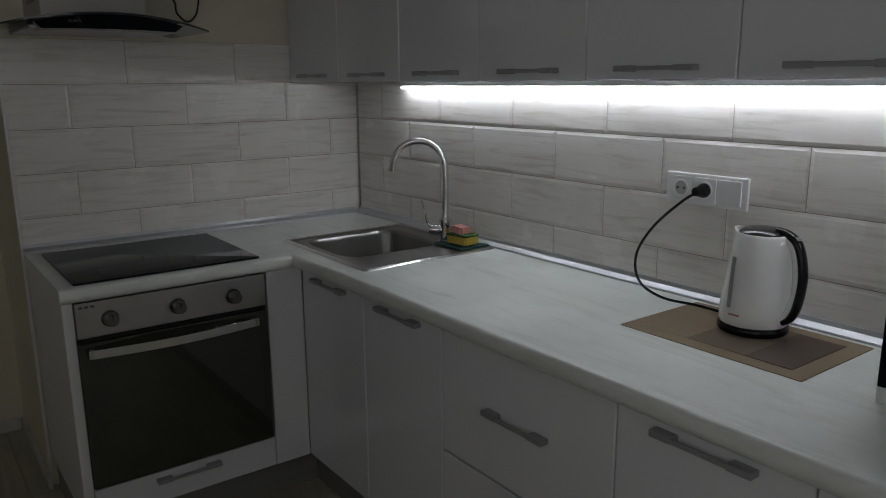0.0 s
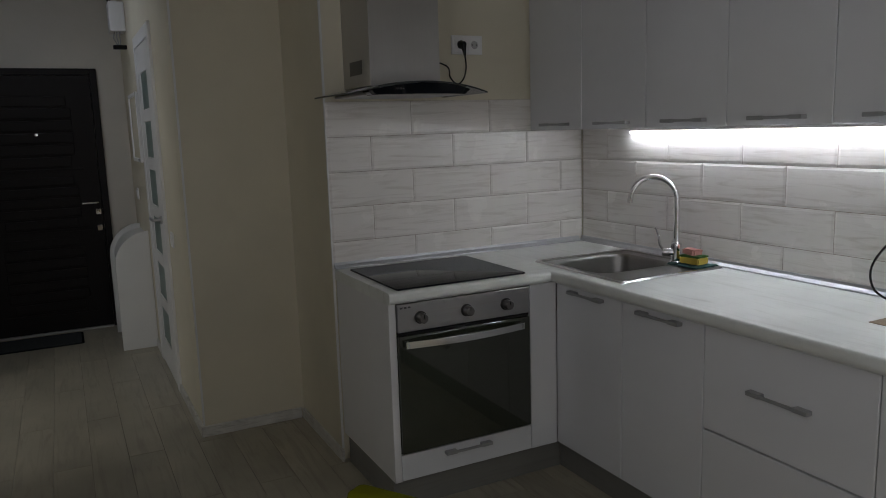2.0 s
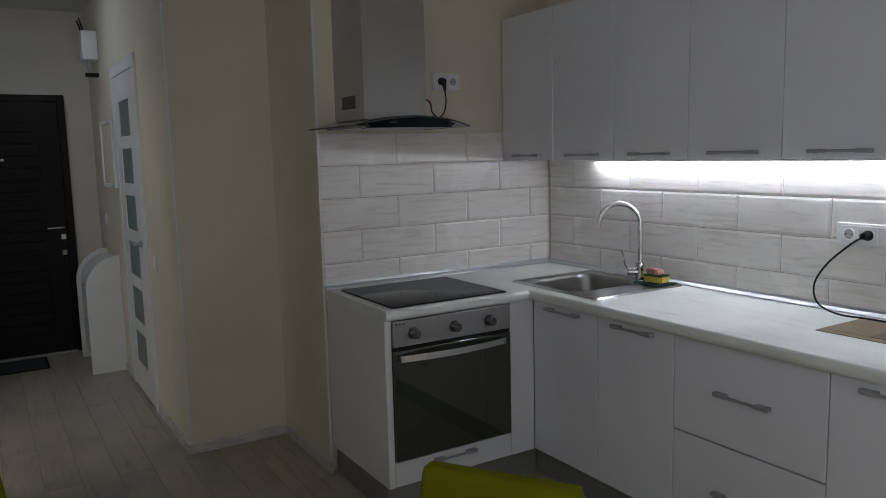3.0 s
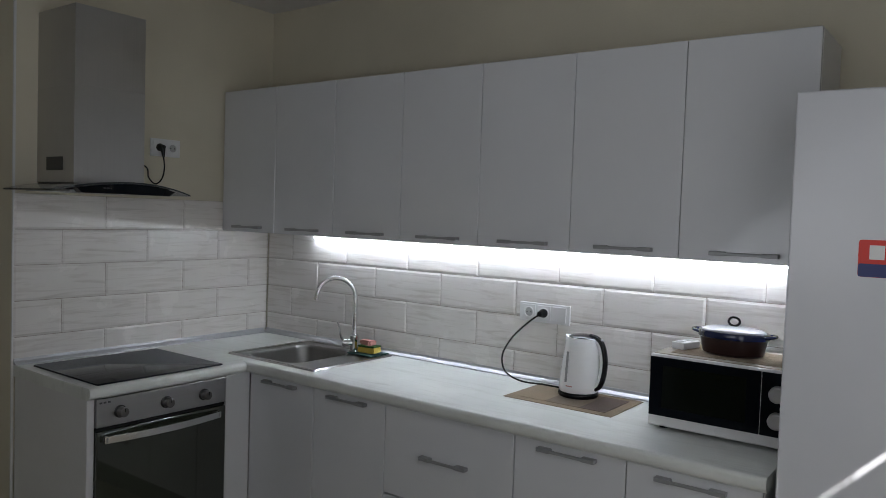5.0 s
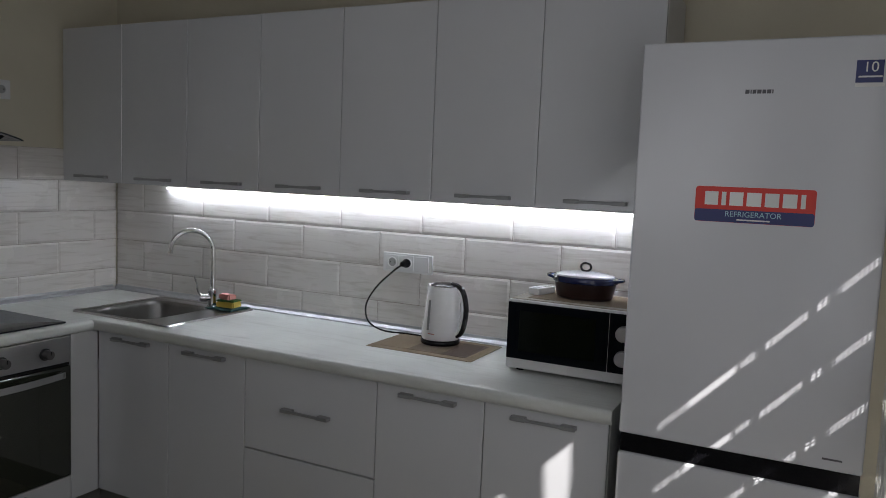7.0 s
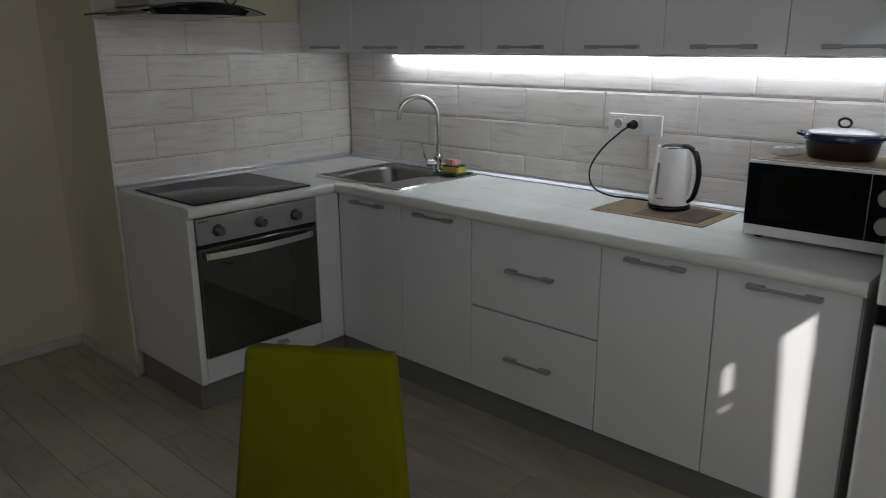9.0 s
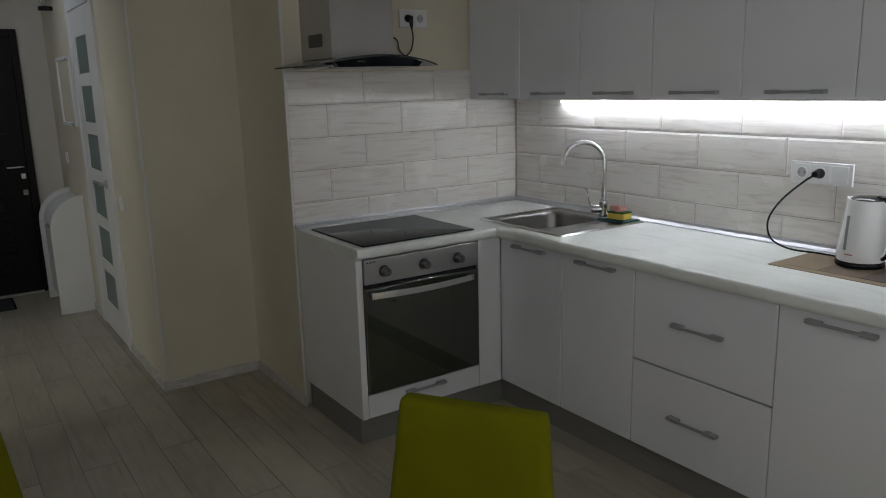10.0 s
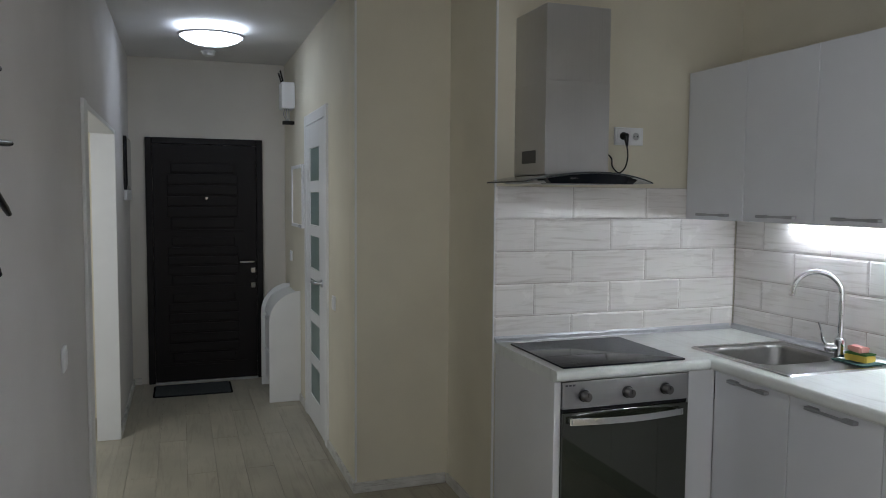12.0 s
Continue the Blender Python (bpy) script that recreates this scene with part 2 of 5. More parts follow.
def lathe(profile, seg=40, centre=(0, 0, 0), sx=1.0, sy=1.0, cap=True):
    """A turned shape from (radius, height) pairs."""
    bm = bmesh.new()
    rings = []
    for r, z in profile:
        if r < 1e-5:
            rings.append([bm.verts.new((centre[0], centre[1], centre[2] + z))])
        else:
            rings.append([bm.verts.new((centre[0] + sx * r * math.cos(2 * math.pi * k / seg), centre[1] + sy * r * math.sin(2 * math.pi * k / seg), centre[2] + z)) for k in range(seg)])
    for a, b in zip(rings, rings[1:]):
        for k in range(seg):
            j = (k + 1) % seg
            if len(a) == 1 and len(b) == 1:
                continue
            if len(a) == 1:
                bm.faces.new((a[0], b[k], b[j]))
            elif len(b) == 1:
                bm.faces.new((a[k], a[j], b[0]))
            else:
                bm.faces.new((a[k], a[j], b[j], b[k]))
    if cap:
        for ring in (rings[0], rings[-1]):
            if len(ring) > 1:
                bm.faces.new(ring)
    return bm


def tube(points, radius, seg=10, bm=None, ry=None, up=Vector((0, 0, 1))):
    """A pipe along points; radius may be a list; ry gives a flat oval."""
    bm = bm or bmesh.new()
    pts = [Vector(p) for p in points]
    radii = radius if isinstance(radius, (list, tuple)) else [radius] * len(pts)
    rings, side = [], None
    for i, p in enumerate(pts):
        t = (pts[min(i + 1, len(pts) - 1)] - pts[max(i - 1, 0)]).normalized()
        if side is None:
            side = t.cross(up if abs(t.dot(up)) < 0.95 else Vector((1, 0, 0))).normalized()
        side = (side - t * side.dot(t)).normalized()
        over = t.cross(side)
        q = radii[i] if ry is None else ry * radii[i]
        rings.append([bm.verts.new(p + side * radii[i] * math.cos(2 * math.pi * k / seg) + over * q * math.sin(2 * math.pi * k / seg)) for k in range(seg)])
    for a, b in zip(rings, rings[1:]):
        for k in range(seg):
            j = (k + 1) % seg
            bm.faces.new((a[k], a[j], b[j], b[k]))
    bm.faces.new(rings[0]), bm.faces.new(rings[-1])
    return bm


def smooth_line(points, n=10):
    """Points on a soft curve through the given ones."""
    p = [Vector(v) for v in points]
    p = [2 * p[0] - p[1]] + p + [2 * p[-1] - p[-2]]
    out = []
    for a, b, c, d in zip(p, p[1:], p[2:], p[3:]):
        for k in range(n):
            t = k / n
            out.append(0.5 * (2 * b + (c - a) * t + (2 * a - 5 * b + 4 * c - d) * t * t + (3 * b - a - 3 * c + d) * t ** 3))
    return out + [p[-2]]


def prism(outline, axis, a, b, bevel=0.0):
    """A flat outline pushed along an axis from a to b; the outline's pairs are the other two axes in order."""
    bm = bmesh.new()
    def at(u, v, w):
        return {"x": (w, u, v), "y": (u, w, v), "z": (u, v, w)}[axis]
    lo = [bm.verts.new(at(u, v, a)) for u, v in outline]
    hi = [bm.verts.new(at(u, v, b)) for u, v in outline]
    bm.faces.new(lo), bm.faces.new(hi)
    for k in range(len(lo)):
        j = (k + 1) % len(lo)
        bm.faces.new((lo[k], lo[j], hi[j], hi[k]))
    if bevel:
        bmesh.ops.recalc_face_normals(bm, faces=bm.faces[:])
        bmesh.ops.bevel(bm, geom=[e for e in bm.edges if e.calc_face_angle(0) > 0.6], offset=bevel, segments=2, profile=0.5, affect="EDGES")
    return bm


def rounded(x0, x1, y0, y1, r, n=6):
    """The outline of a rectangle with round corners."""
    out = []
    for cx, cy, a0 in ((x1 - r, y1 - r, 0), (x0 + r, y1 - r, 90), (x0 + r, y0 + r, 180), (x1 - r, y0 + r, 270)):
        out += [(cx + r * math.cos(radians(a0 + 90 * k / n)), cy + r * math.sin(radians(a0 + 90 * k / n))) for k in range(n + 1)]
    return out


# ---- the room ----
CEIL = 2.63
X_W, Y_N, Y_S, T = -3.065, 3.345, -3.56, 0.12
X_P, Y_P, X_E = -1.844, 0.615, -1.337   # corridor wall, pilaster face, end of the oven wall
OPEN = (0.44, 1.935, 1.935)               # doorway in the corridor's far side
WIN = (-2.90, -0.22, 0.30, 2.35)        # window: x from, x to, sill, head


def wall(name, bm, label, paint=None):
    return tagged(part(name, bm, paint or M_WALL), label, "wall", kind="structure")


floor = tagged(part("floor", box(-5.2, 0.4, Y_S - 0.3, Y_N + 0.3, -0.12, -0.009), M_SEAM), "whitened oak laminate floor with plank seams", "floor", kind="structure")
ceiling = tagged(part("ceiling", box(-5.2, 0.4, Y_S - 0.3, Y_N + 0.3, CEIL, CEIL + 0.12), M_CEIL), "plain matt white painted ceiling", "ceiling", kind="structure")
wall_north = wall("wall_north", box(X_E, 0.01, 0.01, Y_P + 0.001, 0, CEIL), "cream painted kitchen wall with wood-look tiled splashback")
wall_pier = wall("wall_pier", box(X_P, 0.01, Y_P + 0.001, Y_P + 0.15, 0, CEIL), "cream painted pier wall beside the kitchen corner")
wall_corridor = wall("wall_corridor", box(X_P, X_P + T, Y_P + 0.15, Y_N, 0, CEIL), "cream painted corridor wall with a glazed door")
wall_entrance = wall("wall_entrance", box(X_W - T, X_P + T, Y_N, Y_N + T, 0, CEIL), "cream end wall round the entrance door, greyed by the lamp's cool tint", M_WALL_LAMP_TINT)
wall_east = wall("wall_east", box(0.01, 0.13, Y_S, Y_P + 0.15, 0, CEIL), "cream painted wall behind the kitchen units")
bm = box(X_W - T, X_W, -1.63, OPEN[0], 0, CEIL)
# gap left here for the added unseen window
box(X_W - T, X_W, Y_S, -2.98, 0, CEIL, bm=bm)
box(X_W - T, X_W, -2.98, -1.63, 0, 0.9, bm=bm)
box(X_W - T, X_W, -2.98, -1.63, 2.3, CEIL, bm=bm)
box(X_W - T, X_W, OPEN[1], Y_N, 0, CEIL, bm=bm)
box(X_W - T, X_W, OPEN[0], OPEN[1], OPEN[2], CEIL, bm=bm)
wall_west = wall("wall_west", bm, "pale grey painted wall with a doorway", M_WALL_G)
bm = box(X_W - T, WIN[0], Y_S - 0.2, Y_S, 0, CEIL)
box(WIN[1], 0.13, Y_S - 0.2, Y_S, 0, CEIL, bm=bm)
box(WIN[0], WIN[1], Y_S - 0.2, Y_S, 0, WIN[2], bm=bm)
box(WIN[0], WIN[1], Y_S - 0.2, Y_S, WIN[3], CEIL, bm=bm)
wall_south = wall("wall_south", bm, "cream painted wall with the window")
bm = box(-5.2, -5.08, Y_S, Y_N, 0, CEIL)
box(-5.08, X_W - T, Y_N - 0.9, Y_N - 0.78, 0, CEIL, bm=bm)
box(-5.08, X_W - T, -0.9, -0.78, 0, CEIL, bm=bm)
wall_side_room = wall("wall_side_room", bm, "plain pale walls of the side room")

# skirting of the corridor and the pier
def skirting(x0, x1, y0, y1):
    return tagged(part("baseboard", box(x0, x1, y0, y1, 0.0, 0.055, 0.004), M_SKIRT), "low white skirting board along the wall", "skirting board", kind="structure")


skirting(X_P - 0.014, X_E - 0.014, Y_P - 0.014, Y_P)
skirting(X_E - 0.014, X_E, -0.02, Y_P - 0.015)
skirting(X_P - 0.014, X_P, Y_P, 1.345)
skirting(X_P - 0.014, X_P, 2.20, Y_N - 0.015)
skirting(X_W, X_W + 0.014, OPEN[1], Y_N - 0.015)
skirting(X_W, X_W + 0.014, Y_S, OPEN[0])
skirting(X_W + 0.015, -3.0, Y_N - 0.014, Y_N)
skirting(-1.99, X_P - 0.015, Y_N - 0.014, Y_N)

# white corner beads
for x, y in ((X_E, 0.006), (X_P, Y_P)):
    tagged(part("trim", box(x - 0.003, x + 0.006, y - 0.003, y + 0.006, 0.056, CEIL - 0.001), M_WHITE_W), "thin white corner bead on the wall edge", "trim", kind="structure")

# doorway lining in the far wall
lin = thing("door_3", "white painted open doorway lining in the wall", "doorway", kind="structure")
for n, b in (("jamb", box(X_W - T - 0.01, X_W + 0.008, OPEN[1] - 0.025, OPEN[1] + 0.001, 0, OPEN[2], 0.003)), ("jamb", box(X_W - T - 0.01, X_W + 0.008, OPEN[0] - 0.001, OPEN[0] + 0.025, 0, OPEN[2], 0.003)),
             ("head", box(X_W - T - 0.01, X_W + 0.008, OPEN[0] + 0.025, OPEN[1] - 0.025, OPEN[2] - 0.025, OPEN[2] + 0.001, 0.003)), ("casing", box(X_W, X_W + 0.014, OPEN[0] - 0.13, OPEN[0] - 0.002, 0.0, OPEN[2] + 0.004, 0.003)),):
    part(n, b, M_WHITE_W, lin)

# ---- kitchen units ----
TOP, TH = 0.880, 0.047
FRONT = -0.58    # face of the base doors, towards the room
Y_END = -2.765


def bridge_handle(length, parent, at, axis, out, label="satin grey bar handle"):
    """A bar with two wider flat ends; axis along which it lies, out: the way it stands off."""
    bm = bmesh.new()
    hl, pad = length / 2, 0.048
    a, o, u = Vector(axis), Vector(out), Vector((0, 0, 1))
    def blk(s0, s1, o0, o1, h):
        own = bmesh.new()
        bmesh.ops.create_cube(own, size=1.0)
        for v in own.verts:
            c = v.co.copy()
            v.co = a * (s0 + (c.x + 0.5) * (s1 - s0)) + o * (o0 + (c.y + 0.5) * (o1 - o0)) + u * (c.z * h)
        bmesh.ops.recalc_face_normals(own, faces=own.faces[:])
        bmesh.ops.bevel(own, geom=own.edges[:], offset=0.0015, segments=1, affect="EDGES")
        join(bm, own)
    blk(-hl, -hl + pad, 0.0, 0.026, 0.0135)
    blk(hl - pad, hl, 0.0, 0.026, 0.0135)
    blk(-hl + pad - 0.003, hl - pad + 0.003, 0.017, 0.026, 0.0095)
    for v in bm.verts:
        v.co += Vector(at)
    return part("handle", bm, M_HANDLE, parent, label)


def base_unit(y0, y1, fronts, label, hpos, body_top=TOP - TH):
    """A base cabinet along the long wall; fronts: (z0, z1, handle z)."""
    c = thing("base_cabinet", label, "cabinet", "base units along the worktop")
    part("body", box(-0.555, 0.0, y1 + 0.001, y0 - 0.001, 0.13, body_top, 0.001, 1), M_BODY, c)
    for z0, z1, hz in fronts:
        d = part("drawer_front" if len(fronts) > 1 else "door", box(FRONT, FRONT + 0.018, y1 + 0.0015, y0 - 0.0015, z0, z1, 0.0038, 3), M_GLOSS, c, "white high-gloss front")
        bridge_handle(0.208, d, (FRONT, (y0 + y1) / 2 + hpos, hz), (0, 1, 0), (-1, 0, 0))
    return c


base_unit(-0.583, -0.99, [(0.135, 0.829, 0.806)], "white high-gloss base cabinet under the steel sink", 0.0, 0.70)
base_unit(-0.99, -1.385, [(0.135, 0.829, 0.806)], "white high-gloss base cabinet with one door", 0.0)
base_unit(-1.385, -1.965, [(0.135, 0.478, 0.307), (0.484, 0.829, 0.662)], "white high-gloss cabinet with two deep drawers", 0.0)
base_unit(-1.965, -2.365, [(0.135, 0.829, 0.802)], "white high-gloss base cabinet with one door", 0.0)
base_unit(-2.365, -2.765, [(0.135, 0.829, 0.798)], "white high-gloss base cabinet beside the fridge", 0.0)
corner = thing("corner_cabinet", "white blind corner cabinet behind the filler panel", "cabinet")
part("body", box(-0.57, 0.0, -0.598, 0.0, 0.13, 0.70), M_BODY, corner)
part("filler_panel", box(-0.708, FRONT + 0.001, FRONT, FRONT + 0.016, 0.132, 0.831, 0.0015), M_GLOSS, corner)

# oven housing
oven_unit = thing("oven_cabinet", "white cabinet housing the built-in oven", "cabinet")
part("side_panel", box(-1.328, -1.2985, FRONT + 0.002, -0.002, 0.13, TOP - TH, 0.0015, 1), M_BODY, oven_unit)
part("side_panel", box(-0.709, -0.692, FRONT + 0.02, -0.002, 0.13, TOP - TH), M_BODY, oven_unit)
part("bottom_panel", box(-1.298, -0.71, FRONT + 0.02, -0.002, 0.13, 0.146), M_BODY, oven_unit)
low = part("drawer_front", box(-1.298, -0.71, FRONT, FRONT + 0.016, 0.133, 0.236, 0.002), M_GLOSS, oven_unit, "narrow white gloss drawer front")
bridge_handle(0.208, low, (-1.013, FRONT, 0.211), (1, 0, 0), (0, -1, 0))

oven = thing("oven", "built-in electric oven with dark mirror glass door and steel panel", "oven")
part("body", box(-1.2965, -0.7115, FRONT + 0.012, -0.05, 0.238, 0.822), M_BLACK, oven)
panel = part("control_panel", box(-1.2965, -0.719, FRONT - 0.012, FRONT + 0.011, 0.722, 0.829, 0.002), M_STEEL, oven, "brushed steel control panel")
for kx in (-1.205, -1.008, -0.83):
    turn_on = Matrix.Translation((kx, FRONT - 0.012, 0.772)) @ Matrix.Rotation(radians(90), 4, "X")
    k = lathe([(0.0, 0.036), (0.0155, 0.036), (0.0178, 0.034), (0.0185, 0.031), (0.0195, 0.007), (0.0, 0.007)], 28)
    bmesh.ops.transform(k, matrix=turn_on, verts=k.verts)
    kn = part("knob", k, M_CAP, panel, "round steel knob", smooth=35)
    # collar is dark so that it also carries the shade round each knob
    k = lathe([(0.0, 0.0065), (0.0225, 0.0065), (0.0245, 0.004), (0.0245, 0.0)], 28)
    bmesh.ops.transform(k, matrix=turn_on, verts=k.verts)
    part("collar", k, M_KNOB, kn, "collar darkened for the shade round the knob", smooth=35)
    part("pointer", box(kx - 0.0012, kx + 0.0012, FRONT - 0.0490, FRONT - 0.0470, 0.774, 0.788), M_BLACK, kn)
for k in range(3):
    part("printed_mark", box(-1.287 + 0.016 * k, -1.276 + 0.016 * k, FRONT - 0.0128, FRONT - 0.011, 0.812, 0.819), M_DARKPRINT, panel)
gd = part("oven_door", box(-1.2965, -0.719, FRONT - 0.014, FRONT + 0.010, 0.246, 0.707, 0.003), M_OVEN, oven, "dark mirror glass oven door")
part("vent_slot", box(-1.2955, -0.720, FRONT - 0.006, FRONT + 0.009, 0.7085, 0.7205), M_BLACK, oven)
hb = [(-1.275 + 0.52 * k / 24, FRONT - 0.032 - 0.026 * math.sin(math.pi * k / 24), 0.676) for k in range(25)]
bm = bmesh.new()
rows_h = []
for x, y, z in hb:
    rows_h.append([bm.verts.new((x, y + dy, z + dz)) for dy, dz in ((0, -0.013), (0.007, -0.013), (0.007, 0.013), (0, 0.013))])
for a, b in zip(rows_h, rows_h[1:]):
    for k in range(4):
        bm.faces.new((a[k], a[(k + 1) % 4], b[(k + 1) % 4], b[k]))
bm.faces.new(rows_h[0]), bm.faces.new(rows_h[-1])
oh = part("handle", bm, M_RIM, gd, "bowed brushed steel oven handle", smooth=40)
for hx in (-1.262, -0.768):
    part("bracket", box(hx - 0.008, hx + 0.008, FRONT - 0.034, FRONT - 0.012, 0.666, 0.686, 0.002), M_STEEL, gd)

# plinths
tagged(part("plinth", box(-0.532, -0.518, Y_END + 0.002, -0.535, 0.0, 0.128, 0.001, 1), M_PLINTH), "grey plinth board under the base units", "plinth", kind="structure")
tagged(part("plinth", box(-1.318, -0.5325, -0.535, -0.521, 0.0, 0.128, 0.001, 1), M_PLINTH), "grey plinth board under the oven unit", "plinth", kind="structure")
tagged(part("plinth", box(-1.318, -1.304, -0.52, -0.03, 0.0, 0.128, 0.001, 1), M_PLINTH), "grey plinth return at the end of the units", "plinth", kind="structure")


# worktops with rounded front edges and the sink cut out
def edge_profile(front, r=0.014):
    pts = [(front + 0.03, TOP), (front + 0.03, TOP - TH)]
    low = 0.024
    pts += [(front + low - low * math.sin(radians(q)), TOP - TH + low - low * math.cos(radians(q))) for q in range(0, 91, 15)]
    return pts + [(front + r - r * math.cos(radians(q)), TOP - r + r * math.sin(radians(q))) for q in range(0, 91, 15)]


SINK = (-0.552, -0.032, -0.955, -0.380)
wt = thing("worktop", "pale washed-wood laminate worktop along the long wall", "worktop")
for q in ((-0.5699, -0.0005, -0.39, -0.0005), (-0.5919, -0.0005, -2.779, -0.945), (-0.5919, -0.535, -0.9448, -0.5702), (-0.5699, -0.535, -0.5698, -0.3902), (-0.045, -0.0005, -0.9448, -0.3902)):
    part("slab", box(*q, TOP - TH, TOP), M_TOP_E, wt)
part("front_edge", prism(edge_profile(-0.622), "y", -2.779, -0.5802), M_TOP_E, wt, "rounded front edge", smooth=25)
wt2 = thing("worktop", "pale washed-wood laminate worktop under the hob", "worktop")
part("slab", box(-1.334, -0.5702, -0.5799, -0.0005, TOP - TH, TOP), M_TOP_N, wt2)
part("front_edge", prism(edge_profile(-0.610), "x", -1.334, -0.6225), M_TOP_N, wt2, "rounded front edge", smooth=25)

# aluminium edge strip against the tiles
strip = [(-0.0005, TOP + 0.001), (-0.024, TOP + 0.001), (-0.022, TOP + 0.006), (-0.008, TOP + 0.016), (-0.005, TOP + 0.026), (-0.0005, TOP + 0.026)]
tagged(part("edge_strip", prism(strip, "y", -2.80, -0.001), M_STRIP), "aluminium sealing strip behind the worktop", "edge strip", kind="structure")
tagged(part("edge_strip", prism(strip, "x", -1.334, -0.026), M_STRIP), "aluminium sealing strip behind the hob", "edge strip", kind="structure")

# upper cabinets
U0, U1, UX = 1.443, 2.156, -0.309
for a, b, label in ((0.0, -0.8, "white gloss wall cabinet in the corner with two doors"), (-0.8, -1.6, "white gloss wall cabinet with two doors"), (-1.6, -2.0, "white gloss wall cabinet with one door"),
                    (-2.0, -2.4, "white gloss wall cabinet with one door"), (-2.4, -2.8, "white gloss wall cabinet beside the fridge")):
    c = thing("wall_cabinet", label, "cabinet", "wall cabinets above the worktop")
    part("body", box(UX + 0.02, -0.001 if a > -0.1 else 0.004, b + 0.0005, a - 0.002, U0 + 0.002, U1 - 0.001, 0.001, 1), M_BODY, c)
    n = round((a - b) / 0.4)
    for k in range(n):
        y0, y1 = a - 0.4 * k, a - 0.4 * (k + 1)
        d = part("door", box(UX, UX + 0.018, y1 + 0.0013, y0 - 0.0013, U0, U1, 0.003, 3), M_GLOSS, c, "white high-gloss cabinet door")
        bridge_handle(0.208, d, (UX, (y0 + y1) / 2 - 0.01, 1.468), (0, 1, 0), (-1, 0, 0))

# under-cabinet light bar
led = thing("led_light_bar", "lit white LED strip light under the wall cabinets", "strip light")
part("profile", box(-0.027, -0.012, -2.797, -0.385, 1.4270, 1.4425, 0.001, 1), M_ALU, led)
# unseen lip added to keep LED light off the tiles behind
part("lip", box(-0.0125, -0.0095, -2.797, -0.385, 1.4190, 1.4268), M_ALU, led)
part("diffuser", box(-0.027, -0.0135, -2.795, -0.387, 1.4185, 1.4265, 0.002), M_LED, led, "glowing white diffuser")

# ---- hob, sink, tap ----
hob = thing("hob", "black glass ceramic hob set into the worktop", "hob")
part("glass", prism(rounded(-1.291, -0.727, -0.581, -0.080, 0.006), "z", TOP + 0.0008, TOP + 0.0065, 0.001), M_HOB, hob, smooth=30)
part("edge_trim", prism(rounded(-1.2915, -0.7265, -0.5815, -0.0795, 0.006), "z", TOP + 0.0004, TOP + 0.0030), M_BLACK, hob)

sink = thing("sink", "inset stainless steel kitchen sink with one square bowl", "sink")
x0, x1, y0, y1 = SINK
BOWL = (-0.492, -0.120, -0.770, -0.430)
bm = bmesh.new()
n = 6
def inset(rect, d):
    return (rect[0] + d, rect[1] - d, rect[2] + d, rect[3] - d)


RIM = (x0, x1, y0, y1)
levels = [(RIM, 0.012, TOP + 0.001), (inset(RIM, 0.002), 0.012, TOP + 0.005), (inset(RIM, 0.004), 0.012, TOP + 0.0062), (inset(RIM, 0.016), 0.012, TOP + 0.0062), (inset(RIM, 0.019), 0.012, TOP + 0.0055), (inset(RIM, 0.024), 0.012, TOP + 0.0022), (inset(RIM, 0.027), 0.012, TOP + 0.0015),
          (inset(RIM, 0.030), 0.012, TOP + 0.0015), (inset(BOWL, -0.016), 0.085, TOP + 0.0015), (inset(BOWL, -0.012), 0.083, TOP + 0.0015), (inset(BOWL, -0.007), 0.080, TOP - 0.0005), (inset(BOWL, -0.002), 0.076, TOP - 0.006), (BOWL, 0.074, TOP - 0.012), (inset(BOWL, 0.001), 0.073, TOP - 0.018),
          (inset(BOWL, 0.012), 0.07, TOP - 0.120), (inset(BOWL, 0.014), 0.068, TOP - 0.127), (inset(BOWL, 0.020), 0.064, TOP - 0.138), (inset(BOWL, 0.030), 0.058, TOP - 0.145), (inset(BOWL, 0.036), 0.054, TOP - 0.146), (inset(BOWL, 0.115), 0.04, TOP - 0.150)]
rings = [[bm.verts.new((u, v, z)) for u, v in rounded(*rect, r, n)] for rect, r, z in levels]
for a, b in zip(rings, rings[1:]):
    for k in range(len(a)):
        j = (k + 1) % len(a)
        bm.faces.new((a[k], a[j], b[j], b[k]))
bm.faces.new(rings[-1])
rim = bmesh.new()
edge = [[rim.verts.new((u, v, z)) for u, v in rounded(*rect, r, n)] for rect, r, z in ((inset(RIM, -0.0004), 0.012, TOP + 0.0008), (inset(RIM, 0.0016), 0.012, TOP + 0.0058), (inset(RIM, 0.004), 0.012, TOP + 0.0072), (inset(RIM, 0.014), 0.012, TOP + 0.0072), (inset(RIM, 0.017), 0.012, TOP + 0.0056))]
for a, b in zip(edge, edge[1:]):
    for k in range(len(a)):
        j = (k + 1) % len(a)
        rim.faces.new((a[k], a[j], b[j], b[k]))
part("rim", rim, M_RIM, sink, "polished raised steel rim", smooth=50)
part("basin", bm, M_SINK, sink, smooth=50)
bx, by = (BOWL[0] + BOWL[1]) / 2, (BOWL[2] + BOWL[3]) / 2
part("drain", lathe([(0.0, 0.001), (0.02, 0.001), (0.03, 0.004), (0.042, 0.003), (0.043, 0.0)], 32, (bx, by, TOP - 0.1498)), M_CHROME, sink, "round chrome drain strainer", smooth=30)

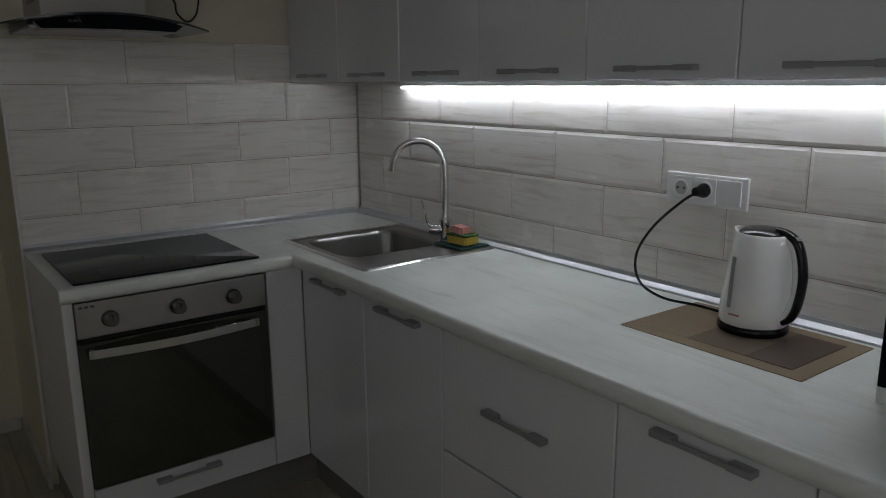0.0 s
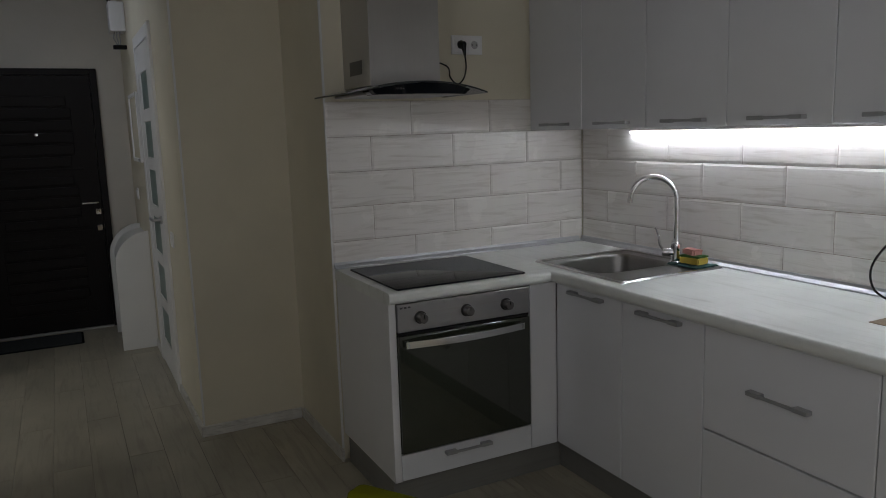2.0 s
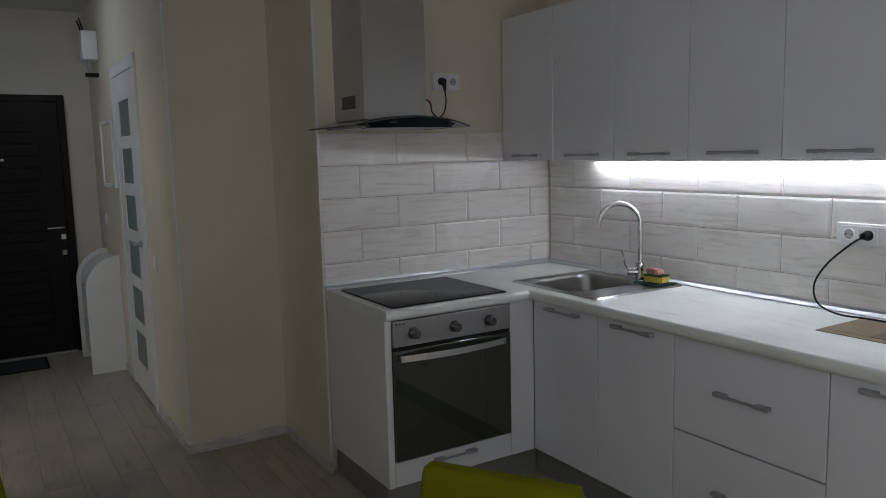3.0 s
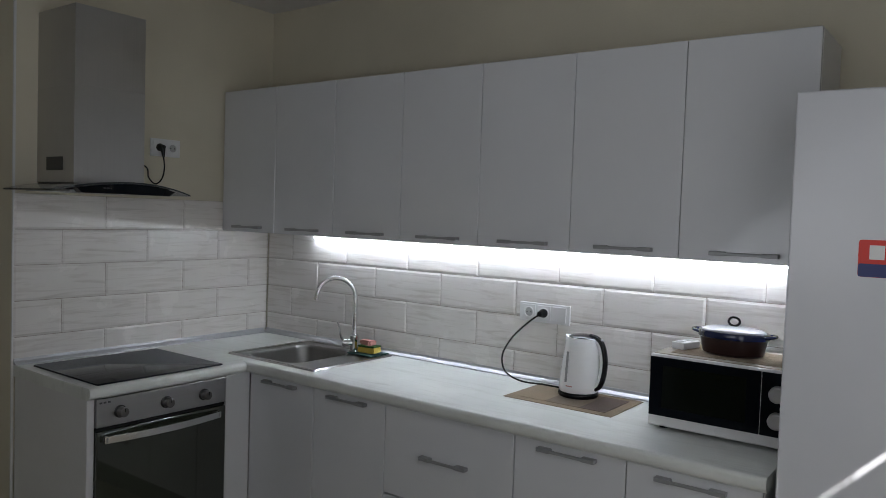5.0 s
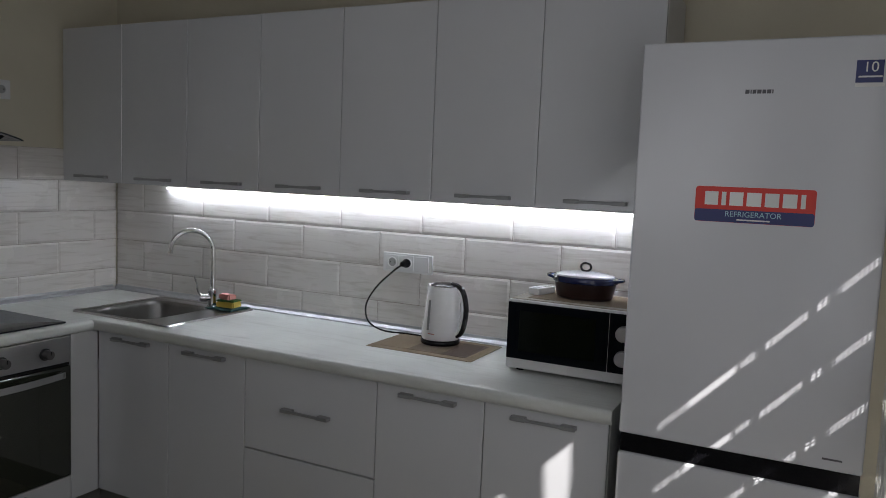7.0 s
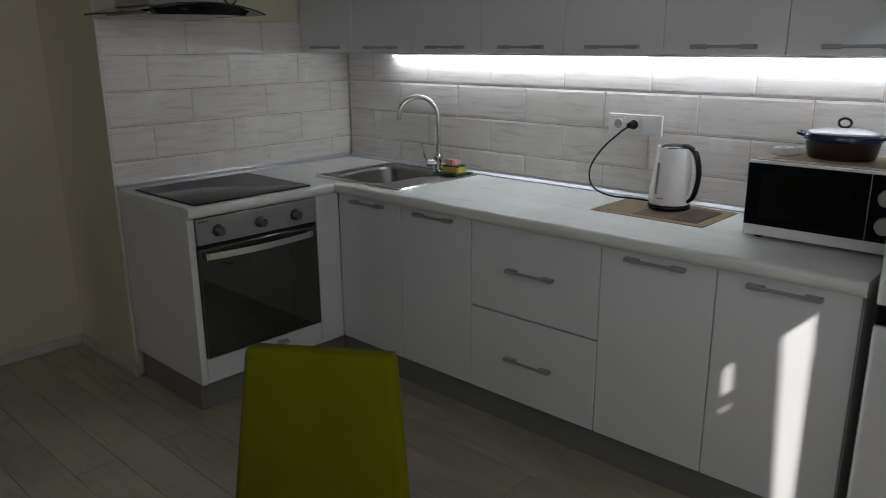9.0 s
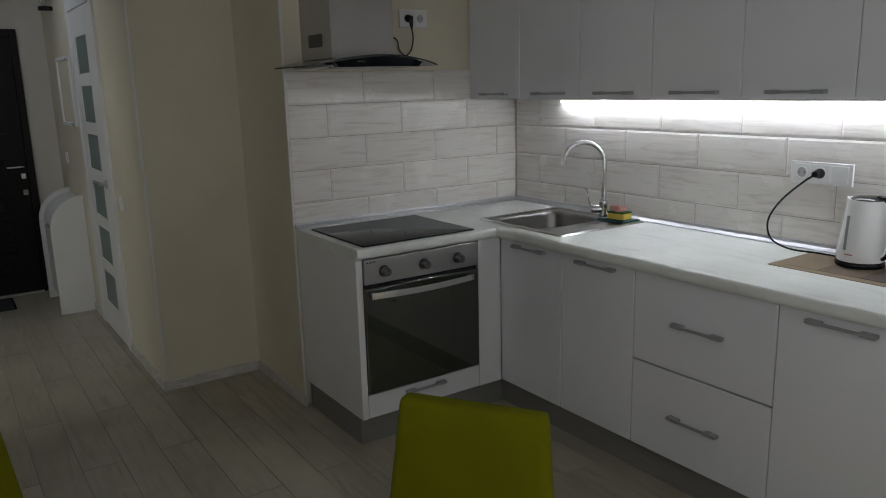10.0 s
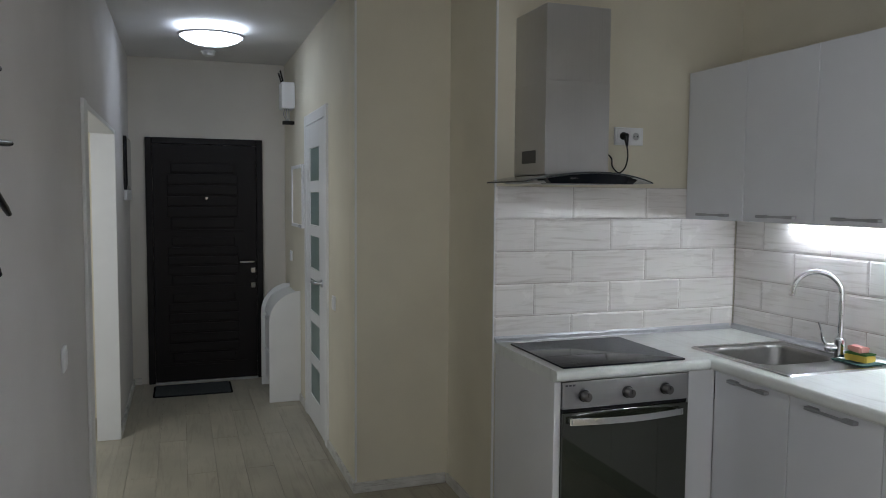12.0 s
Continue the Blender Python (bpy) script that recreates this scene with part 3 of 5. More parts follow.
tap = thing("kitchen_tap", "tall chrome kitchen tap with a swan-neck spout", "tap")
COL = Vector((-0.096, -0.758, TOP + 0.0016))
part("base", lathe([(0.026, 0.0), (0.026, 0.006), (0.022, 0.010), (0.021, 0.060), (0.0225, 0.066), (0.0225, 0.082), (0.015, 0.090), (0.0, 0.090)], 32, COL), M_CHROME, tap, smooth=35)
way = Vector((-0.72, 0.69, 0)).normalized()
R = 0.093
pts = [COL + Vector((0, 0, 0.085 + 0.02 * k)) for k in range(10)]
top = COL + Vector((0, 0, 0.266)) + way * R
pts += [top - way * R * math.cos(radians(a)) + Vector((0, 0, R * math.sin(radians(a)))) for a in range(0, 176, 7)]
part("spout", tube(pts, [0.0125] * 9 + [0.0115] * (len(pts) - 9), 16), M_CHROME, tap, smooth=50)
tip = pts[-1]
part("aerator", tube([tip, tip + (pts[-1] - pts[-2]).normalized() * 0.022], 0.0125, 16), M_CHROME, tap, smooth=50)
side = Vector((-0.78, 0.62, 0)).normalized()
ctr = COL + Vector((0, 0, 0.045))
part("valve", tube([ctr + side * 0.012, ctr + side * 0.05, ctr + side * 0.058], [0.019, 0.019, 0.014], 18), M_CHROME, tap, smooth=50)
lv = [ctr + side * 0.05 + Vector((0, 0, 0.008)), ctr + side * 0.066 + Vector((0, 0, 0.035)), ctr + side * 0.072 + Vector((0, 0, 0.07)), ctr + side * 0.084 + Vector((0, 0, 0.105))]
part("lever", tube(smooth_line(lv, 6), [0.0105] * 6 + [0.0095] * 6 + [0.0075] * 7, 12, ry=0.55), M_CHROME, tap, smooth=50)

# sponges on the sink edge
def soft_block(x0, x1, y0, y1, z0, z1, bevel, seed, amount):
    bm = box(x0, x1, y0, y1, z0, z1)
    bmesh.ops.subdivide_edges(bm, edges=bm.edges[:], cuts=6, use_grid_fill=True)
    bmesh.ops.bevel(bm, geom=[e for e in bm.edges if e.calc_face_angle(0) > 0.5], offset=bevel, segments=2, affect="EDGES")
    for v in bm.verts:
        v.co += noise.noise_vector(v.co * 38 + Vector((seed, 0, 0))) * amount
    return bm


cloth = bmesh.new()
g = 14
grid = [[cloth.verts.new((-0.155 + 0.125 * i / g + 0.004 * math.sin(j * 0.9), -0.925 + 0.155 * j / g + 0.003 * math.sin(i * 1.1), TOP + 0.0095 + 0.003 * noise.noise(Vector((i * 0.35, j * 0.35, 2))))) for j in range(g + 1)] for i in range(g + 1)]
for i in range(g):
    for j in range(g):
        cloth.faces.new((grid[i][j], grid[i + 1][j], grid[i + 1][j + 1], grid[i][j + 1]))
low = bmesh.ops.extrude_face_region(cloth, geom=cloth.faces[:])
for v in [q for q in low["geom"] if isinstance(q, bmesh.types.BMVert)]:
    v.co.z -= 0.004
tagged(part("cloth", cloth, M_CLOTH, smooth=60), "folded dark green dishcloth on the sink edge", "cloth")
sp = thing("sponge", "yellow kitchen sponge with a green scouring side", "sponge", at=(-0.098, -0.860, TOP + 0.0145), turn=8)
part("foam", soft_block(-0.034, 0.034, -0.047, 0.047, 0.0, 0.026, 0.005, 1, 0.0015), M_YELLOW, sp, smooth=60)
part("scourer", soft_block(-0.034, 0.034, -0.047, 0.047, 0.0265, 0.034, 0.003, 5, 0.0012), M_GREEN, sp, smooth=60)
sp2 = thing("sponge", "small crumpled pink sponge resting on the yellow one", "sponge", at=(-0.098, -0.850, TOP + 0.0495), turn=-8)
part("foam", soft_block(-0.024, 0.026, -0.038, 0.040, 0.0, 0.022, 0.008, 9, 0.003), M_PINK, sp2, smooth=60)

# ---- cooker hood ----
HC, HX = -1.073, -1.100
hood = thing("cooker_hood", "steel chimney cooker hood with a curved glass canopy", "cooker hood")
part("chimney", box(HX - 0.1412, HX + 0.1602, -0.2942, 0.0095, 2.03, 2.345, 0.0008), M_HOOD, hood, "upper brushed steel chimney section")
ch = part("chimney", box(HX - 0.142, HX + 0.161, -0.295, 0.0095, 1.640, 2.0297, 0.0008), M_HOOD, hood, "lower brushed steel chimney section")
gr = part("grille", box(HX - 0.1445, HX - 0.1425, -0.21, -0.075, 1.69, 1.745, 0.0006, 1), M_KNOB, ch)
bm = bmesh.new()
nx, ny = 28, 10
def glass_point(i, j, lift):
    u = 2 * i / nx - 1
    depth = 0.445 - 0.05 * u * u
    return (HC + 0.302 * u, 0.009 - depth * j / ny, 1.644 - 0.040 * u * u + lift)
for lift in (0.0, 0.006):
    g = [[bm.verts.new(glass_point(i, j, lift)) for j in range(ny + 1)] for i in range(nx + 1)]
    for i in range(nx):
        for j in range(ny):
            bm.faces.new((g[i][j], g[i + 1][j], g[i + 1][j + 1], g[i][j + 1]))
    if lift == 0.0:
        lower_g = g
rim_l = [lower_g[i][ny] for i in range(nx + 1)] + [lower_g[nx][j] for j in range(ny - 1, -1, -1)] + [lower_g[i][0] for i in range(nx - 1, -1, -1)] + [lower_g[0][j] for j in range(1, ny)]
rim_u = [g[i][ny] for i in range(nx + 1)] + [g[nx][j] for j in range(ny - 1, -1, -1)] + [g[i][0] for i in range(nx - 1, -1, -1)] + [g[0][j] for j in range(1, ny)]
for k in range(len(rim_l)):
    j = (k + 1) % len(rim_l)
    bm.faces.new((rim_l[k], rim_l[j], rim_u[j], rim_u[k]))
part("canopy", bm, M_HGLASS, hood, "arched smoked glass canopy", smooth=40)
part("underbody", box(HC - 0.215, HC + 0.215, -0.36, 0.008, 1.602, 1.612, 0.002), M_STEEL, hood, "steel filter housing")
part("housing", box(HC - 0.155, HC + 0.155, -0.34, 0.008, 1.6125, 1.6385), M_STEEL, hood)
nb = 20
bm = bmesh.new()
secs = []
for k in range(nb + 1):
    u = 2 * k / nb - 1
    y = -0.455 + 0.05 * u * u
    zt = 1.641 - 0.022 * u * u
    w = HC + 0.212 * u
    wb = HC + 0.190 * u
    secs.append([bm.verts.new(p) for p in ((w, y, zt), (w, y + 0.1, zt), (wb, y + 0.1, 1.600), (wb, y + 0.006, 1.600))])
for a, b in zip(secs, secs[1:]):
    for k in range(4):
        bm.faces.new((a[k], a[(k + 1) % 4], b[(k + 1) % 4], b[k]))
bm.faces.new(secs[0]), bm.faces.new(secs[-1])
cp = part("control_strip", bm, M_HOB, hood, "glossy black curved control strip", smooth=30)
for k in range(4):
    part("printed_mark", box(HC - 0.125 + 0.014 * k, HC - 0.115 + 0.014 * k, -0.4415, -0.436, 1.618, 1.624), M_KNOB, cp)

# sockets
def socket_plate(name, label, y_or_x, z, wall_axis, width, height, kinds):
    """A frame with round insets; built facing -y at the origin, then turned onto its wall."""
    if wall_axis == "y":
        s = thing(name, label, "socket", at=(y_or_x, 0.0095, z))
    else:
        s = thing(name, label, "socket", at=(-0.0005, y_or_x, z), turn=-90)
    part("frame", box(-width / 2, width / 2, -0.010, 0.0, -height / 2, height / 2, 0.003), M_WHITE, s)
    step = 0.071
    for k, kind in enumerate(kinds):
        cx = (k - (len(kinds) - 1) / 2) * step
        if kind == "blank":
            part("switch_plate", box(cx - 0.031, cx + 0.031, -0.0145, -0.0095, -0.031, 0.031, 0.0015), M_WHITE, s)
            continue
        m = part("insert", box(cx - 0.031, cx + 0.031, -0.0125, -0.0095, -0.031, 0.031, 0.001), M_WHITE, s)
        ring = lathe([(0.0185, -0.006), (0.0185, 0.002), (0.0205, 0.003), (0.0225, 0.002), (0.0225, 0.0)], 30, cap=False)
        bmesh.ops.transform(ring, matrix=Matrix.Translation((cx, -0.0125, 0)) @ Matrix.Rotation(radians(90), 4, "X"), verts=ring.verts)
        part("rim", ring, M_WHITE, m, smooth=40)
        if kind == "open":
            # flat grey disc carries the shade inside the socket's hollow
            well = lathe([(0.0, 0.0003), (0.0182, 0.0003)], 30, cap=False)
            bmesh.ops.transform(well, matrix=Matrix.Translation((cx, -0.0125, 0)) @ Matrix.Rotation(radians(90), 4, "X"), verts=well.verts)
            part("well", well, material("socket_well_shade", (0.42, 0.42, 0.42), 0.4), m)
            for dx in (-0.0095, 0.0095):
                part("pin_hole", box(cx + dx - 0.0024, cx + dx + 0.0024, -0.0136, -0.0128, -0.0024, 0.0024, 0.0008, 1), M_BLACK, m)
    return s


socket_plate("wall_socket", "white triple socket frame on the tiled wall", -1.747, 1.168, "x", 0.235, 0.080, ("open", "open", "blank"))
socket_plate("wall_socket", "white double socket beside the cooker hood", -0.646, 1.838, "y", 0.158, 0.084, ("open", "open"))


def plug(at, out, length=0.035):
    a, o = Vector(at), Vector(out)
    return tube([a, a + o * 0.010, a + o * 0.014, a + o * length], [0.0185, 0.0185, 0.016, 0.011], 20)


# ---- kettle ----
KC = Vector((-0.131, -1.975, TOP))
kettle = thing("electric_kettle", "white electric kettle with a black handle on its base", "kettle", at=(*KC, ), turn=0)
kettle.scale = (0.95, 0.95, 1.0)
Z0 = 0.0045
part("power_base", lathe([(0.0, Z0), (0.078, Z0), (0.081, Z0 + 0.004), (0.081, Z0 + 0.014), (0.077, Z0 + 0.019), (0.0, Z0 + 0.019)], 48), M_BLACK, kettle, "round black power base", smooth=40)
spd = Vector((0.03, 1.0, 0)).normalized()
hd = -spd
body = [(0.0, 0.020), (0.076, 0.020), (0.0785, 0.026), (0.0785, 0.045), (0.0765, 0.09), (0.0725, 0.14), (0.067, 0.195), (0.0635, 0.222), (0.062, 0.227), (0.057, 0.227), (0.0565, 0.217), (0.0, 0.219)]
bm = lathe([(r, z + Z0) for r, z in body], 56, cap=False)
for v in bm.verts:   # the jug leans towards its handle, the spout pulls the rim outwards
    flat = Vector((v.co.x, v.co.y, 0))
    up = max(0.0, v.co.z - 0.045) / 0.18
    if v.co.z > 0.15 and flat.length > 0.05:
        k = max(0.0, flat.normalized().dot(spd)) ** 14 * (v.co.z - 0.15) / 0.08
        v.co += spd * 0.013 * k + Vector((0, 0, 0.004 * k))
    v.co += hd * 0.011 * up
part("body", bm, M_KETTLE, kettle, "glossy white tapered jug", smooth=40)
part("lid", lathe([(0.0, 0.239), (0.028, 0.238), (0.046, 0.235), (0.0555, 0.229), (0.0555, 0.2185), (0.0, 0.2185)], 40, (hd.x * 0.011, hd.y * 0.011, Z0)), M_BLACK, kettle, "black domed lid", smooth=40)
hp = [hd * 0.044 + Vector((0, 0, 0.234)), hd * 0.072 + Vector((0, 0, 0.229)), hd * 0.098 + Vector((0, 0, 0.207)), hd * 0.113 + Vector((0, 0, 0.150)), hd * 0.109 + Vector((0, 0, 0.090)), hd * 0.095 + Vector((0, 0, 0.050)), hd * 0.072 + Vector((0, 0, 0.034))]
part("handle", tube(smooth_line([p + Vector((0, 0, Z0)) for p in hp], 7), 0.0145, 14, ry=0.66), M_BLACK, kettle, "curved glossy black handle", smooth=50)
hp2 = [p - hd * 0.0125 - Vector((0, 0, 0.002)) for p in hp[1:]]
part("handle_lining", tube(smooth_line([p + Vector((0, 0, Z0)) for p in hp2], 7), 0.0148, 12, ry=0.6), M_KETTLE, kettle, smooth=50)
bt = hd * 0.094 + Vector((0, 0, 0.222 + Z0))
part("lid_button", tube([bt, bt + Vector((0, 0, 0.006))], [0.0085, 0.006], 14), M_ALU, kettle, "small silver lid button", smooth=50)
gd2 = Vector((-0.97, 0.25, 0)).normalized()
gq = math.degrees(math.atan2(gd2.y, gd2.x))
bm = box(-0.002, 0.0025, -0.005, 0.005, -0.058, 0.058, 0.0015)
bmesh.ops.transform(bm, matrix=Matrix.Translation(gd2 * 0.0755 + Vector((0, 0, 0.118 + Z0))) @ Matrix.Rotation(radians(gq), 4, "Z") @ Matrix.Rotation(radians(-3.8), 4, "Y"), verts=bm.verts)
part("water_gauge", bm, M_HANDLE, kettle, "grey water level window")
bm = box(-0.001, 0.0012, -0.014, 0.014, -0.002, 0.002)
bmesh.ops.transform(bm, matrix=Matrix.Translation(Vector((-0.99, 0.05, 0)) * 0.0785 + Vector((0, 0, 0.046 + Z0))) @ Matrix.Rotation(radians(177), 4, "Z"), verts=bm.verts)
part("printed_mark", bm, material("pink_print", (0.45, 0.2, 0.2), 0.5), kettle)

SX, SY, SZ = -0.013, -1.747, 1.168
cord = thing("power_cord", "black kettle cord plugged into the wall socket", "cable")
part("plug", plug((SX, SY, SZ), (-1, 0, 0), 0.04), M_BLACK, cord, smooth=40)
cp_pts = [(SX - 0.030, SY + 0.004, SZ - 0.004), (SX - 0.047, SY + 0.035, SZ - 0.03), (SX - 0.054, SY + 0.112, SZ - 0.105), (SX - 0.062, SY + 0.155, SZ - 0.185), (SX - 0.080, SY + 0.128, SZ - 0.250), (-0.104, SY + 0.045, TOP + 0.012), (-0.092, SY - 0.055, TOP + 0.011), (-0.100, KC.y + 0.078, TOP + 0.013)]
part("lead", tube(smooth_line(cp_pts, 10), 0.0036, 8), M_BLACK, cord, smooth=60)
cord2 = thing("power_cord", "black cooker hood cord plugged into the socket", "cable")
px, pz = -0.6815, 1.838
part("plug", plug((px, -0.003, pz), (0, -1, 0), 0.036), M_BLACK, cord2, smooth=40)
part("strain_relief", tube([(px, -0.030, pz - 0.004), (px + 0.001, -0.033, pz - 0.022), (px + 0.003, -0.034, pz - 0.048)], [0.0125, 0.010, 0.0055], 12), M_BLACK, cord2, smooth=50)
lead = [(px + 0.003, -0.034, pz - 0.045), (px + 0.006, -0.038, pz - 0.10), (px - 0.008, -0.038, pz - 0.152), (px - 0.040, -0.037, pz - 0.176), (px - 0.074, -0.035, pz - 0.148), (px - 0.094, -0.032, pz - 0.095), (px - 0.24, -0.02, pz - 0.06)]
part("lead", tube(smooth_line(lead, 10), 0.0035, 8), M_BLACK, cord2, smooth=60)

# ---- mats, microwave and what stands on it ----
mat = thing("placemat", "brown woven placemat in two tones under the kettle", "placemat")
mx0, mx1, my0, my1 = -0.338, -0.040, -2.203, -1.764
part("border", prism(rounded(mx0, mx1, my0, my1, 0.002, 2), "z", TOP + 0.0006, TOP + 0.0022), M_MATB, mat)
part("field", box(mx0 + 0.04, mx1 - 0.04, my0 + 0.04, -2.06, TOP + 0.0023, TOP + 0.0035), M_MATD, mat, "darkest brown end field")
part("field", box(mx0 + 0.04, mx1 - 0.04, -2.0598, -1.92, TOP + 0.0023, TOP + 0.0034), M_MATM, mat)
part("field", box(mx0 + 0.04, mx1 - 0.04, -1.9198, my1 - 0.04, TOP + 0.0023, TOP + 0.0031), M_MATB, mat)

MX, MY0, MY1, MZ0, MZ1 = -0.358, -2.342, -2.792, TOP + 0.012, 1.128
micro = thing("microwave_oven", "white microwave oven with a black glass front", "microwave")
part("casing", box(MX + 0.022, -0.035, MY1, MY0, MZ0, MZ1, 0.004), M_WHITE, micro)
fr = part("front_frame", box(MX, MX + 0.021, MY1, MY0, MZ0, MZ1, 0.004), M_WHITE, micro)
dr = part("door", box(MX - 0.004, MX + 0.001, -2.6915, MY0 - 0.002, MZ0 + 0.034, MZ1 - 0.008, 0.002), M_HOB, micro, "black glass door")
part("window_screen", box(MX - 0.0048, MX - 0.0038, -2.650, MY0 - 0.045, MZ0 + 0.062, MZ1 - 0.035), M_SCREEN, dr)
pn = part("control_panel", box(MX - 0.004, MX + 0.001, MY1 + 0.003, -2.693, MZ0 + 0.034, MZ1 - 0.008, 0.002), M_HOB, micro, "black control panel")
for kz in (MZ0 + 0.085, MZ0 + 0.165):
    k = lathe([(0.0, 0.021), (0.021, 0.021), (0.0245, 0.018), (0.026, 0.0)], 32)
    bmesh.ops.transform(k, matrix=Matrix.Translation((MX - 0.004, -2.742, kz)) @ Matrix.Rotation(radians(-90), 4, "Y"), verts=k.verts)
    part("knob", k, M_ALU, pn, "silver dial", smooth=40)
for fx in (MX + 0.04, -0.07):
    for fy in (MY0 - 0.04, MY1 + 0.04):
        part("foot", lathe([(0.014, 0.0), (0.014, 0.012)], 16, (fx, fy, TOP + 0.0005)), M_BLACK, micro)
mm = thing("placemat", "beige-brown mat covering the microwave top", "placemat")
part("border", box(MX + 0.012, -0.040, MY1 + 0.01, MY0 - 0.008, MZ1 + 0.0004, MZ1 + 0.0025), M_MATL, mm)
part("field", box(MX + 0.05, -0.075, MY1 + 0.05, MY0 - 0.05, MZ1 + 0.0026, MZ1 + 0.0035), M_MATB, mm)
MT = MZ1 + 0.0038
rem = thing("remote_control", "small white remote control lying on the microwave", "remote control", at=(-0.186, -2.400, MT), turn=-14)
part("shell", box(-0.050, 0.050, -0.024, 0.024, 0.0, 0.024, 0.003), M_WHITE, rem)
part("display", box(0.010, 0.042, -0.016, 0.016, 0.0235, 0.0246), material("lcd_grey", (0.32, 0.35, 0.32), 0.3), rem)
for kx in (-0.04, -0.02):
    part("button", box(kx - 0.006, kx + 0.006, -0.010, 0.010, 0.0235, 0.0252, 0.0006, 1), M_ALU, rem)

pot = thing("casserole_pot", "oval enamel casserole with white lid and blue rim", "pot", at=(-0.188, -2.557, MT))
pot.scale = (0.92, 0.95, 0.93)
OX, OY = 0.78, 1.0
part("body", lathe([(0.0, 0.0), (0.092, 0.0), (0.102, 0.006), (0.110, 0.04), (0.114, 0.062), (0.110, 0.062), (0.105, 0.04), (0.09, 0.010), (0.0, 0.010)], 48, sx=OX, sy=OY, cap=False), M_POTR, pot, "dark brown enamel body", smooth=40)
part("rim", lathe([(0.1135, 0.058), (0.119, 0.062), (0.121, 0.078), (0.117, 0.083), (0.105, 0.083), (0.105, 0.0622), (0.1135, 0.058)], 48, sx=OX, sy=OY, cap=False), M_POTB, pot, "dark blue rim", smooth=40)
part("lid", lathe([(0.108, 0.0832), (0.106, 0.088), (0.090, 0.094), (0.05, 0.099), (0.0, 0.1005)], 48, sx=OX, sy=OY), M_POTW, pot, "white enamel lid", smooth=40)
kr = [(0.0, 0.0190 * math.cos(a), 0.1170 + 0.0150 * math.sin(a)) for a in [2 * math.pi * k / 24 for k in range(25)]]
part("lid_knob", tube(kr, 0.0042, 8), M_BLACK, pot, "black ring knob", smooth=60)
for s in (-1, 1):
    hnd = [(-0.034, s * 0.110, 0.074), (-0.026, s * 0.130, 0.077), (0.0, s * 0.140, 0.078), (0.026, s * 0.130, 0.077), (0.034, s * 0.110, 0.074)]
    part("handle", tube(smooth_line(hnd, 6), 0.0062, 8), M_POTB, pot, "blue loop handle", smooth=60)

# ---- fridge ----
FX, FY0, FY1 = -0.65, -2.808, -3.412
fridge = thing("fridge", "tall white two-door fridge freezer with stickers", "fridge")
part("casing", box(FX + 0.055, -0.03, FY1 + 0.003, FY0 - 0.003, 0.03, 1.900, 0.006), M_FRIDGE, fridge)
ud = part("door", box(FX, FX + 0.05, FY1, FY0, 0.835, 1.909, 0.006, 3), M_FRIDGE, fridge, "upper white fridge door")
ld = part("door", box(FX, FX + 0.05, FY1, FY0, 0.045, 0.779, 0.006, 3), M_FRIDGE, fridge, "lower white freezer door")
part("grip_band", box(FX + 0.012, FX + 0.0545, FY1 + 0.004, FY0 - 0.004, 0.7795, 0.8345), M_BLACK, fridge, "black recessed grip band")
for fy in (FY0 - 0.06, FY1 + 0.06):
    part("foot", lathe([(0.018, 0.0), (0.018, 0.03)], 16, (FX + 0.10, fy, 0.0)), M_BLACK, fridge)
    part("foot", lathe([(0.018, 0.0), (0.018, 0.03)], 16, (-0.09, fy, 0.0)), M_BLACK, fridge)


def on_fridge(y0, y1, z0, z1, d0, d1, r=0.0):
    if r:
        return prism(rounded(y0, y1, z0, z1, r), "x", FX - d1, FX - d0)
    return box(FX - d1, FX - d0, y0, y1, z0, z1)


SY0, SY1, SZ1 = -2.970, -3.257, 1.535
st = tagged(part("fridge_sticker", on_fridge(SY1, SY0, 1.4430, SZ1, 0.0004, 0.0010, 0.008), M_RED), "red and blue maker's sticker on the fridge door", "sticker")
part("lower_band", on_fridge(SY1 + 0.0006, SY0 - 0.0006, 1.4435, 1.4760, 0.0011, 0.0014, 0.006), M_BLUE, st, "dark blue lower band")
# maker's name as plain blocks
w = [0.033, 0.011, 0.033, 0.035, 0.033, 0.033, 0.011]
y = SY0 - 0.024
for k in w:
    part("name_block", on_fridge(y - k, y, 1.487, 1.522, 0.0015, 0.0019), M_PRINT, st)
    y -= k + 0.0085


def lettering(text, size, at, mat, parent, label=""):
    cu = bpy.data.curves.new("lettering", "FONT")
    cu.body, cu.size, cu.extrude, cu.align_x = text, size, 0.0002, "CENTER"
    tmp = bpy.data.objects.new("lettering", cu)
    scene.collection.objects.link(tmp)
    me = bpy.data.meshes.new_from_object(tmp.evaluated_get(bpy.context.evaluated_depsgraph_get()))
    bpy.data.objects.remove(tmp)
    me.transform(Matrix.Translation(at) @ Matrix.Rotation(radians(-90), 4, "Z") @ Matrix.Rotation(radians(90), 4, "X"))
    me.materials.clear()
    me.materials.append(mat)
    ob = new("lettering", me)
    ob.parent = parent
    return tagged(ob, label) if label else ob


